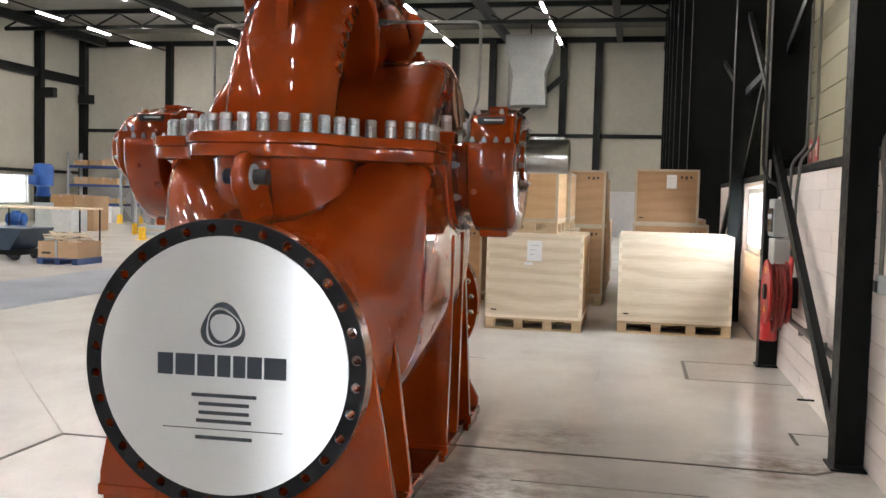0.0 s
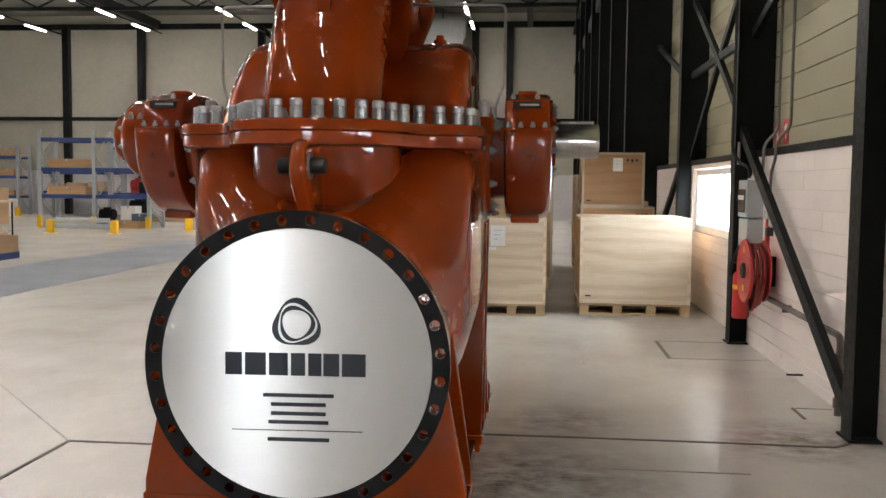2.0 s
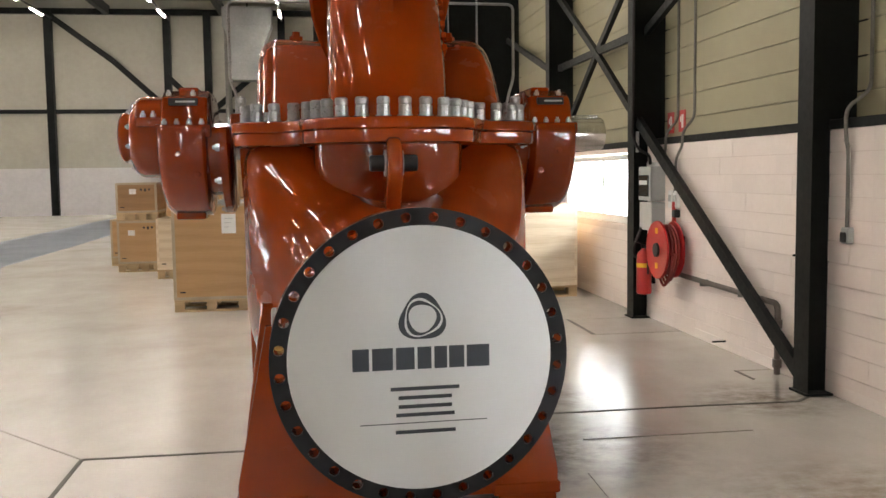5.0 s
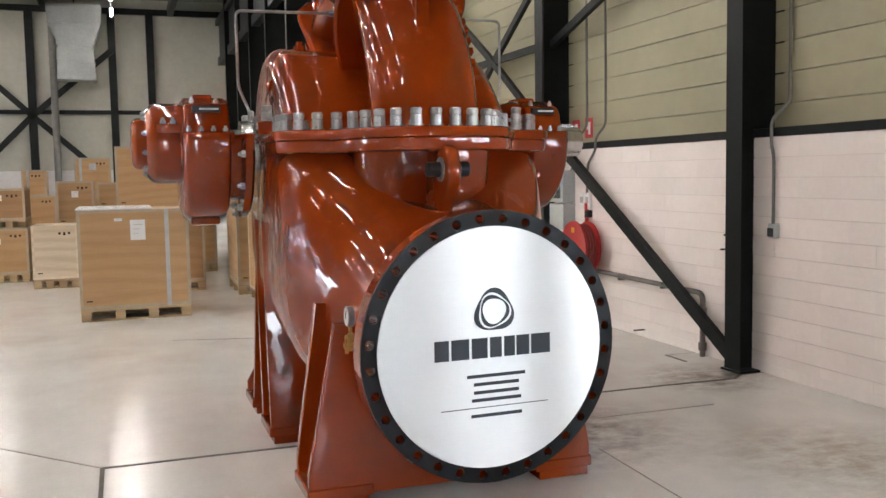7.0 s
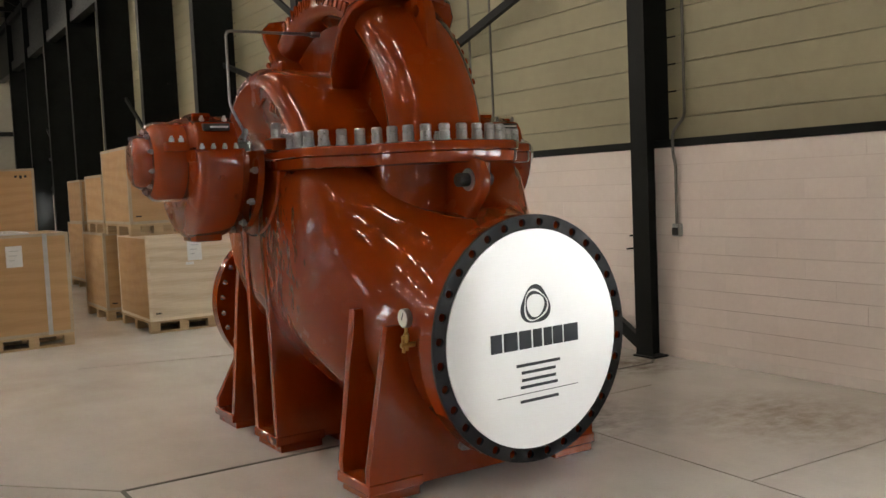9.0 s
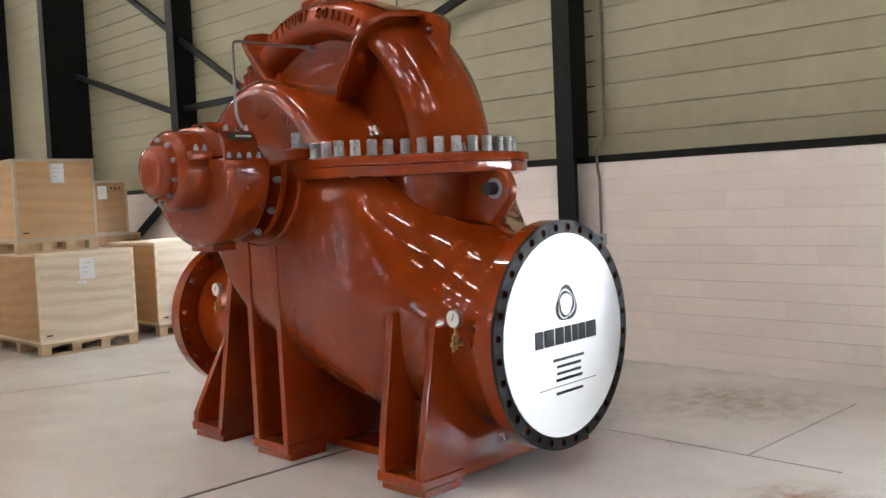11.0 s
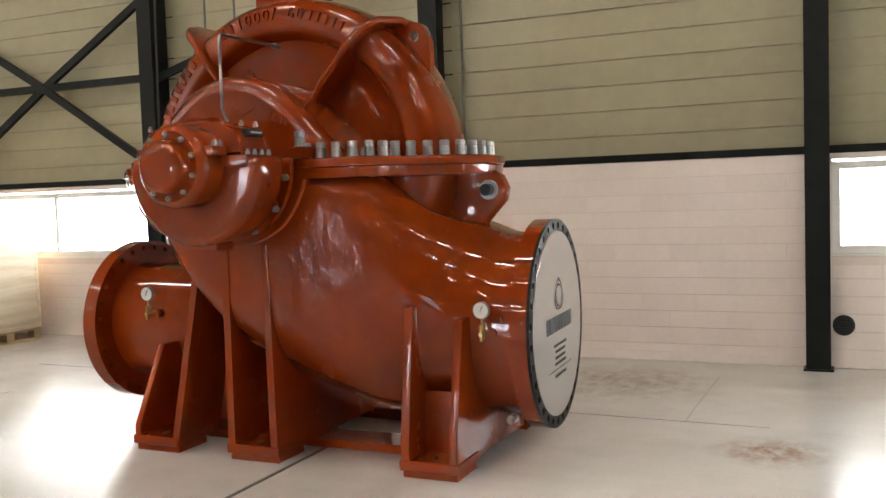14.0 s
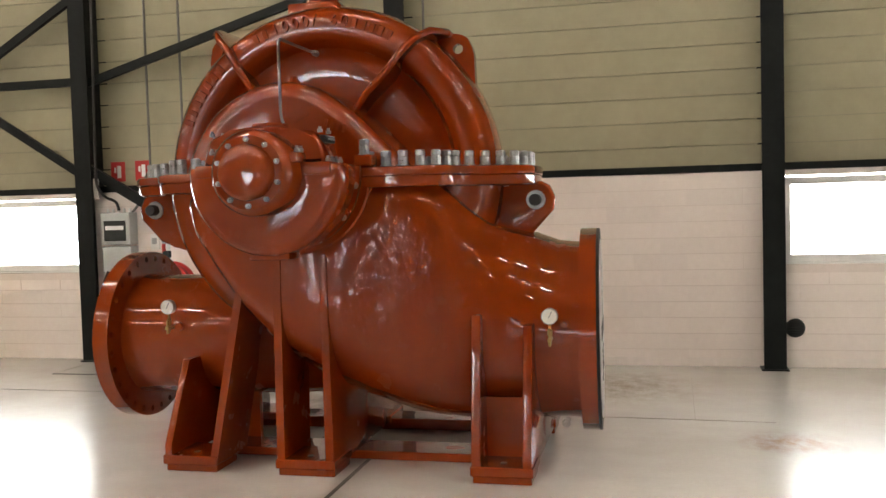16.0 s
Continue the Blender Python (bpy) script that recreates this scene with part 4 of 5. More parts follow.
def housing(s, end):
    XC = HOUSE_X[s]
    h = part("bearing_housing", turned(HOUSE_PROFILE if s > 0 else
             [(-a, r) for a, r in HOUSE_PROFILE], (XC, YC, ZC), "x", 48), ENAMEL, pump)
    # only the lower half of the drum is kept
    bm = bmesh.new()
    bm.from_mesh(h.data)
    bmesh.ops.bisect_plane(bm, geom=bm.verts[:] + bm.edges[:] + bm.faces[:], plane_co=(0, 0, ZC + 0.035), plane_no=(0, 0, 1), clear_outer=True)
    bmesh.ops.holes_fill(bm, edges=[e for e in bm.edges if e.is_boundary])
    bm.to_mesh(h.data)
    bm.free()
    lo, hi = sorted((XC + s * 0.84, XC + s * 1.10))
    part("foot_pad", box(lo + 0.05, hi - 0.06, YC - 0.11, YC + 0.11, 1.215, 1.30, 0.012, seg=2), ENAMEL, h)
    part("joint_flange", box(lo - 0.005, hi + 0.005, YC - 0.36, YC + 0.36, 1.635, 1.700, 0.010, seg=2), ENAMEL, h)
    cap = [(-0.325, 1.695), (-0.325, 1.70), (-0.30, 1.80), (-0.27, 1.84), (-0.17, 1.855), (-0.10, 1.885), (0.10, 1.885), (0.17, 1.855), (0.27, 1.84), (0.30, 1.80), (0.325, 1.70), (0.325, 1.695)]
    c = part("bearing_cap", prism([(YC + a, z) for a, z in cap], lo + 0.02, hi - 0.015, "x", 0.018, seg=3), ENAMEL, h)
    part("top_plate", box(lo + 0.08, hi - 0.08, YC - 0.08, YC + 0.08, 1.88, 1.905, 0.006), ENAMEL, c)
    for dx in (0.07, 0.19):
        for dy in (-0.29, 0.29):
            part("cap_bolt", turned([(0, 0.013), (0.015, 0.013), (0.017, 0.008), (0.028, 0.008)], (0, 0, 0), "z", 6), ZINC, c, at=(lo + dx - 0.01, YC + dy, 1.845))
    for dx in (0.04, 0.10, 0.16, 0.22):
        for dy in (-0.335, 0.335):
            part("flange_bolt", turned([(0, 0.013), (0.015, 0.013), (0.017, 0.008), (0.028, 0.008)], (0, 0, 0), "z", 6), ZINC, h, at=(lo + dx, YC + dy, 1.70))
    for dx, dy, dz in ((0.11, -0.365, -0.20), (0.20, -0.395, -0.10), (0.11, 0.365, -0.20), (0.20, 0.395, -0.10)):
        x = XC + s * (0.79 + dx)
        part("drain_plug", turned([(0, 0.018), (0.010, 0.018), (0.012, 0.011), (0.022, 0.010)] if dy > 0 else [(0, 0.018), (-0.010, 0.018), (-0.012, 0.011), (-0.022, 0.010)], (x, YC + dy, ZC + dz), "y", 6), ENAMEL, h)
    fx = lo - 0.0 if s < 0 else hi
    part("name_plate", box(lo + 0.06, lo + 0.20, YC - 0.318, YC - 0.285, 1.795, 1.832, 0.003), RUBBER, c, "black maker's plate with worn print")
    part("plate_print", box(lo + 0.095, lo + 0.19, YC - 0.3205, YC - 0.318, 1.809, 1.818), EDGE, c)
    # bolts holding the bracket to the casing
    for k in range(7):
        a = radians(190 + 160 * k / 6)
        part("bracket_bolt", turned([(0, 0.020), (s * 0.020, 0.020), (s * 0.022, 0.012), (s * 0.036, 0.011)], (XC + s * 0.79, YC + 0.385 * math.cos(a), ZC + 0.385 * math.sin(a)), "x", 6), ZINC, h)
    if end:
        d = part("end_drum", turned([(s * 1.06, 0.212), (s * 1.21, 0.212), (s * 1.232, 0.206), (s * 1.25, 0.19), (s * 1.26, 0.178)], (XC, YC, ZC), "x", 44), ENAMEL, h)
        part("drum_flange", box(min(XC + s * 1.09, XC + s * 1.215), max(XC + s * 1.09, XC + s * 1.215), YC - 0.235, YC + 0.235, 1.695, 1.745, 0.01, seg=2), ENAMEL, d)
        part("end_cap", turned([(s * 1.25, 0.138), (s * 1.305, 0.135), (s * 1.322, 0.126), (s * 1.332, 0.108), (s * 1.337, 0.06), (s * 1.339, 0.0001)], (XC, YC, ZC), "x", 40, cap=False), ENAMEL, d)
        for k in range(10):
            a = 2 * math.pi * (k + 0.5) / 10
            part("cap_screw", turned([(0, 0.014), (s * 0.016, 0.014), (s * 0.018, 0.008), (s * 0.026, 0.007)], (XC + s * 1.258, YC + 0.160 * math.cos(a), ZC + 0.160 * math.sin(a)), "x", 6), ZINC, d)
        for dy in (-0.222, 0.222):
            for dx in (1.13, 1.18):
                part("cap_bolt", turned([(0, 0.014), (0.016, 0.014), (0.018, 0.008), (0.03, 0.008)], (0, 0, 0), "z", 6), ZINC, d, at=(XC + s * dx, YC + dy, 1.745))
    else:
        d = part("end_cover", turned([(s * 1.08, 0.215), (s * 1.10, 0.215), (s * 1.105, 0.15), (s * 1.12, 0.14), (s * 1.125, 0.11)], (XC, YC, ZC), "x", 40), ENAMEL, h)
        for k in range(10):
            a = 2 * math.pi * (k + 0.5) / 10
            part("cap_screw", turned([(0, 0.016), (s * 0.02, 0.016), (s * 0.022, 0.009), (s * 0.03, 0.008)], (XC + s * 1.10, YC + 0.18 * math.cos(a), ZC + 0.18 * math.sin(a)), "x", 6), ZINC, d)
    return h


housing(-1, True)
housing(1, False)
part("shaft", turned([(-1.1, 0.075), (1.10, 0.075), (1.105, 0.091), (1.335, 0.091), (1.345, 0.085)], (XC - 0.07, YC, ZC), "x", 36), SHAFT, pump, "bright turned steel shaft end")
part("shaft_key", box(XC + 1.07, XC + 1.25, YC - 0.02, YC + 0.02, ZC + 0.085, ZC + 0.105, 0.003), SHAFT, pump)
for s in (-1, 1):
    g = part("gland", turned([(s * 0.60, 0.15), (s * 0.72, 0.15), (s * 0.725, 0.125), (s * 0.78, 0.12)], (XC, YC, ZC), "x", 30), SHAFT, pump, "bright steel gland sleeve")
    pts = [(XC + s * 0.72, 4.98, 1.80), (XC + s * 0.745, 5.02, 1.88), (XC + s * 0.775, 5.04, 1.96), (XC + s * 0.775, 5.04, 2.37), (XC + s * 0.20, 5.04, 2.375)]
    t = part("flushing_tube", tube(rounded(pts, 0.035), 0.008, 8), ZINC, pump, "thin stainless flushing tube")
    part("fitting", turned([(0, 0.018), (s * 0.05, 0.018), (s * 0.055, 0.012), (s * 0.08, 0.011)], (XC + s * 0.205, 5.04, 2.375), "x", 6), ZINC, t)
    part("fitting", turned([(-0.03, 0.017), (0.03, 0.017), (0.035, 0.011)], (XC + s * 0.72, 4.98, 1.79), "z", 6), ZINC, t)
    # round end flange of the casing
    eo = part("end_flange", turned([(s * 0.60, 0.43), (s * 0.69, 0.43), (s * 0.70, 0.42), (s * 0.702, 0.40)], (XC, YC, ZC - 0.0), "x", 48), ENAMEL, pump)
    bm = bmesh.new()
    bm.from_mesh(eo.data)
    bmesh.ops.bisect_plane(bm, geom=bm.verts[:] + bm.edges[:] + bm.faces[:], plane_co=(0, 0, 1.60), plane_no=(0, 0, 1), clear_outer=True)
    bm.to_mesh(eo.data)
    bm.free()

# feet: pairs of webs with a sole plate, each side
def web(y, t, x_bot, x_top, z_top, z_bot=0.05):
    """An upright cross web from side to side, narrowing upwards."""
    o = [(XC - x_bot, z_bot), (XC + x_bot, z_bot), (XC + x_bot, z_bot + 0.10), (XC + x_top, z_top), (XC - x_top, z_top), (XC - x_bot, z_bot + 0.10)]
    return prism(o, y - t / 2, y + t / 2, "y", 0.008)


HW = 0.685
def slant(y0, y1, t, z_top, x_top, s):
    """A rib on one side that leans along the pump as it rises."""
    xb, xi = XC + s * HW, XC + s * 0.30
    rows = []
    for y, z, xo in ((y0, 0.05, xb), (y1, z_top, XC + s * x_top)):
        rows.append([(xo, y - t / 2, z), (xo, y + t / 2, z), (xi, y + t / 2, z), (xi, y - t / 2, z)])
    return rings(rows)


near = part("near_foot", web(3.785, 0.05, HW, 0.555, 0.82), ENAMEL, pump)
part("web", web(4.055, 0.05, HW, 0.585, 0.88), ENAMEL, near)
mid = part("middle_foot", web(4.865, 0.045, HW, 0.70, 1.22), ENAMEL, pump)
for s in (-1, 1):
    part("rib", slant(5.15, 5.13, 0.045, 1.23, 0.70, s), ENAMEL, mid)
far = part("far_foot", web(5.835, 0.045, HW, 0.44, 0.60), ENAMEL, pump)
for s in (-1, 1):
    part("rib", slant(5.56, 5.33, 0.045, 1.24, 0.66, s), ENAMEL, far)
for s in (-1, 1):
    for f, a, b in ((near, 3.76, 4.08), (mid, 4.84, 5.175), (far, 5.54, 5.86)):
        lo, hi = sorted((XC + s * (HW + 0.005), XC + s * 0.40))
        part("sole_plate", box(lo - 0.004, hi + 0.004, a - 0.006, b + 0.006, 0.042, 0.095, 0.006), ENAMEL, f)
        part("shim", box(lo + 0.02, hi - 0.012, a + 0.004, b - 0.004, 0.0, 0.048, 0.004), ENAMEL, f)
        if f is near:
            part("back_panel", box(*sorted((XC + s * 0.44, XC + s * 0.47)), a + 0.03, b - 0.03, 0.09, 0.42), ENAMEL, f)
        elif s > 0:
            # unseen centre plate, added to block light and keep the foot pockets dark
            part("back_panel", box(XC - 0.02, XC + 0.02, a + 0.03, b - 0.03, 0.0, 0.55), ENAMEL, f)
        part("bolt_hole", turned([(0, 0.018), (0.003, 0.018)], (XC + s * 0.60, (a + b) / 2, 0.095), "z", 14), RUBBER, f)
part("base_rail", box(XC + 0.42, XC + 0.66, 3.9, 5.75, 0.0, 0.07, 0.006), ENAMEL, pump)
part("base_rail", box(XC - 0.30, XC - 0.05, 3.9, 5.75, 0.0, 0.05, 0.006), ENAMEL, pump)

# pressure gauges with cocks, and drain plugs
def gauge(y, x, z):
    g = part("pressure_gauge", turned([(0, 0.030), (-0.004, 0.044), (-0.03, 0.044), (-0.032, 0.039)], (x - 0.035, y, z), "x", 30), ZINC, pump, "round steel pressure gauge with white dial")
    part("dial", turned([(0, 0.040), (-0.002, 0.040)], (x - 0.066, y, z), "x", 30), DIAL, g)
    part("needle", bar((x - 0.0695, y + 0.004, z - 0.008), (x - 0.0695, y - 0.012, z + 0.026), 0.003, 0.003), INK, g)
    part("stem", turned([(-0.15, 0.008), (-0.11, 0.008), (-0.10, 0.014), (-0.075, 0.014), (-0.07, 0.008), (-0.04, 0.008)], (x - 0.05, y, z), "z", 8), BRASS, g)
    part("cock", turned([(-0.03, 0.012), (0.09, 0.012)], (x - 0.05, y, z - 0.125), "x", 8), BRASS, g)
    part("lever", box(x - 0.075, x - 0.06, y - 0.007, y + 0.007, z - 0.16, z - 0.08, 0.003), BRASS, g)
    part("boss", turned([(0, 0.026), (-0.03, 0.024)], (x + 0.02, y - 0.035, z - 0.125), "x", 14), ENAMEL, g)


gauge(3.672, -2.135, 0.865)
gauge(5.965, -2.02, 0.905)
for y, z, x, m in ((3.62, 0.235, -1.93, ZINC), (3.60, 0.815, -2.125, ENAMEL)):
    part("drain_plug", turned([(0.05, 0.026), (-0.012, 0.024), (-0.014, 0.015), (-0.026, 0.013)], (x, y, z), "x", 14), m, pump)

# ---- things along the right wall ----
def sign(y, z, w, h, x=WX - 0.004):
    s = thing("safety_sign", "small red and white fire safety sign on the wall", "sign", (x, y, z), "fire signs")
    part("plate", box(-0.004, 0.0, -w / 2, w / 2, -h / 2, h / 2), RED, s)
    part("symbol", box(-0.0065, -0.004, -w * 0.22, w * 0.05, -h * 0.32, h * 0.30), PAPER, s)
    part("symbol", box(-0.0065, -0.004, w * 0.12, w * 0.26, -h * 0.05, h * 0.22), PAPER, s)


sign(8.455, 1.895, 0.16, 0.20, PX - 0.006)
sign(8.18, 1.90, 0.16, 0.20, PX - 0.006)

ex = thing("fire_extinguisher", "red fire extinguisher hanging beside the hose reel", "extinguisher", (1.10, 8.40, 0.26))
part("bottle", turned([(0, 0.060), (0.01, 0.072), (0.36, 0.072), (0.40, 0.060), (0.425, 0.03), (0.44, 0.025)], (0, 0, 0), "z", 24), RED, ex)
part("valve", box(-0.03, 0.03, -0.02, 0.02, 0.44, 0.475, 0.006), RUBBER, ex)
part("handle", bar((-0.02, 0, 0.485), (-0.10, -0.03, 0.515), 0.02, 0.012), RUBBER, ex)
part("hose", tube(rounded([(0, -0.02, 0.45), (0, -0.10, 0.44), (0, -0.105, 0.20)], 0.04), 0.010, 8), RUBBER, ex)
part("label", turned([(0.26, 0.0735), (0.30, 0.0735)], (0, 0, 0), "z", 24), YELLOW, ex, "yellow printed label band")
part("bracket", box(0.06, 0.10, -0.04, 0.04, 0.10, 0.42, 0.004), STEEL_DARK, ex)

reel = thing("hose_reel", "red wall-mounted fire hose reel with coiled hose", "hose reel", (1.06, 7.74, 0.74))
part("disc", turned([(-0.085, 0.245), (-0.09, 0.255), (-0.075, 0.26), (-0.07, 0.05), (-0.065, 0.05)], (0, 0, 0), "x", 40), RED, reel)
part("back_disc", turned([(0.06, 0.06), (0.065, 0.25), (0.075, 0.25)], (0, 0, 0), "x", 40), RED, reel)
part("hub", turned([(-0.11, 0.02), (-0.105, 0.06), (-0.06, 0.07)], (0, 0, 0), "x", 20), RUBBER, reel)
for k in range(4):
    part("hose_coil", turned([(-0.06 + 0.03 * k + 0.013 * math.cos(u), 0.215 + 0.013 * math.sin(u)) for u in (0, 1.05, 2.1, 3.14, 4.2, 5.25, 6.28)], (0, 0, 0), "x", 32, cap=False), RED_RUBBER, reel)
for k in range(3):
    part("hose_loop", tube([(-0.02 + 0.028 * k, -0.225 + 0.012 * k + 0.45 * u / math.pi, -0.02 - (0.30 - 0.02 * k) * math.sin(u)) for u in [math.pi * i / 14 for i in range(15)]], 0.012, 8), RED_RUBBER, reel)
for dz in (0.17, -0.14):
    part("sticker", box(-0.092, -0.09, -0.03, 0.03, dz - 0.025, dz + 0.025), YELLOW, reel)
part("bracket", box(0.07, 0.16, -0.05, 0.05, -0.12, 0.12, 0.004), STEEL_DARK, reel)
part("feed_pipe", tube(rounded([(0.10, 0.05, 0.10), (0.12, 0.12, 0.25), (0.12, 0.12, 0.42)], 0.05), 0.02, 10), RED, reel)

sb = thing("switch_box", "grey electrical switch box with smoked cover", "switch box", (WX, 8.32, 0.98))
part("body", box(-0.15, 0.0, -0.16, 0.16, 0.18, 0.50, 0.008), GREY_BOX, sb)
part("lower_body", box(-0.14, 0.0, -0.16, 0.16, -0.10, 0.165, 0.008), GREY_BOX, sb)
part("cover", box(-0.162, -0.15, -0.12, 0.12, 0.22, 0.42, 0.004), DARK_GLASS, sb, "smoked window cover")
part("breakers", box(-0.165, -0.162, -0.10, 0.10, 0.33, 0.37), PAPER, sb)
for k in range(5):
    part("gland", turned([(0, 0.014), (0.04, 0.012)], (-0.07, -0.12 + 0.06 * k, 0.50), "z", 8), WHITE, sb)
skt = thing("wall_switches", "white wall switches and sockets on the blocks", "switch", (WX, 7.90, 1.19))
for k in range(2):
    part("switch", box(-0.04, 0, -0.05 + 0.11 * k - 0.045, -0.05 + 0.11 * k + 0.045, -0.09, 0.07, 0.006), WHITE, skt)
    part("rocker", box(-0.046, -0.04, -0.05 + 0.11 * k - 0.025, -0.05 + 0.11 * k + 0.025, -0.03, 0.03), GREY_BOX, skt)
part("socket", box(-0.06, 0, -0.10, -0.03, -0.17, -0.10, 0.006), RUBBER, skt)
so = thing("wall_socket", "grey outlet box at the end of a conduit", "socket", (WX, 5.15, 1.03))
part("box", box(-0.05, 0, -0.038, 0.038, -0.05, 0.05, 0.008), GREY_BOX, so)
part("lid", box(-0.060, -0.05, -0.03, 0.03, -0.04, 0.02, 0.004), RUBBER, so)

def conduit(name, pts, r, mat, label):
    t = thing(name, label, "pipe", (0, 0, 0))
    part("pipe", tube(rounded(pts, 0.06), r, 10), mat, t)
    return t


conduit("conduit", [(WX + 0.06, 8.03, TOP), (WX + 0.06, 8.03, 1.90), (WX - 0.045, 8.06, 1.78), (WX - 0.045, 8.06, 1.64), (WX - 0.03, 8.15, 1.52), (WX - 0.03, 8.22, 1.46)], 0.012, CONDUIT, "thin grey conduit running down the wall")
conduit("conduit", [(WX + 0.06, 7.66, TOP), (WX + 0.06, 7.66, 1.90), (WX - 0.045, 7.67, 1.78), (WX - 0.045, 7.67, 1.66), (WX - 0.03, 7.85, 1.54), (WX - 0.03, 7.87, 1.24)], 0.012, CONDUIT, "thin grey conduit running down to the switches")
conduit("conduit", [(PX - 0.03, 5.20, 3.6), (PX - 0.03, 5.20, 1.92), (WX - 0.045, 5.16, 1.80), (WX - 0.045, 5.16, 1.62), (WX - 0.03, 5.15, 1.56), (WX - 0.03, 5.15, 1.06)], 0.012, CONDUIT, "thin grey conduit beside the column")
conduit("cable", [(1.0, 8.42, 4.0), (1.0, 8.46, 1.75), (1.06, 8.40, 1.62), (1.12, 8.32, 1.60), (1.12, 8.30, 1.50)], 0.014, RUBBER, "black cable looping into the switch box")
conduit("cable", [(1.08, 8.42, 0.9), (1.02, 8.48, 0.7), (1.02, 8.44, 0.60), (1.06, 8.36, 0.62)], 0.014, RUBBER, "black cable bending behind the reel")
conduit("water_pipe", [(WX - 0.05, 7.85, 0.62), (WX - 0.05, 7.80, 0.52), (WX - 0.05, 5.94, 0.50), (WX - 0.05, 5.94, 0.0)], 0.022, PIPE, "brown-grey water pipe along the blocks to the floor")
wp = bpy.data.objects["water_pipe"]
for z in (0.08, 0.36):
    part("coupling", turned([(-0.03, 0.032), (0.03, 0.032)], (WX - 0.05, 5.94, z), "z", 12), PIPE, wp)
for y in (6.5, 7.2):
    part("clip", box(WX - 0.075, WX, y - 0.01, y + 0.01, 0.475, 0.53), CONDUIT, wp)
spike = thing("wall_hook", "small dark steel hook on the block wall", "hook", (WX, 5.62, 0.87))
part("rod", turned([(0, 0.007), (-0.12, 0.007)], (0, 0, 0), "x", 8), STEEL_DARK, spike)
for y, z in ((5.58, 0.98), (6.85, 0.07)):
    t = copy_thing(spike, pose(WX, y, z))
vent = thing("wall_vent", "round black wall vent with a rim", "vent", (WX - 0.008, 1.985, 0.34))
part("rim", turned([(-0.018, 0.062), (-0.022, 0.074), (0.0, 0.082)], (0, 0, 0), "x", 28, cap=False), RUBBER, vent)
part("grille", turned([(-0.004, 0.066), (-0.006, 0.06)], (0, 0, 0), "x", 28), RUBBER, vent)
for k in range(5):
    part("slat", box(-0.014, -0.006, -0.055, 0.055, -0.045 + 0.022 * k - 0.003, -0.045 + 0.022 * k + 0.003), STEEL_DARK, vent)

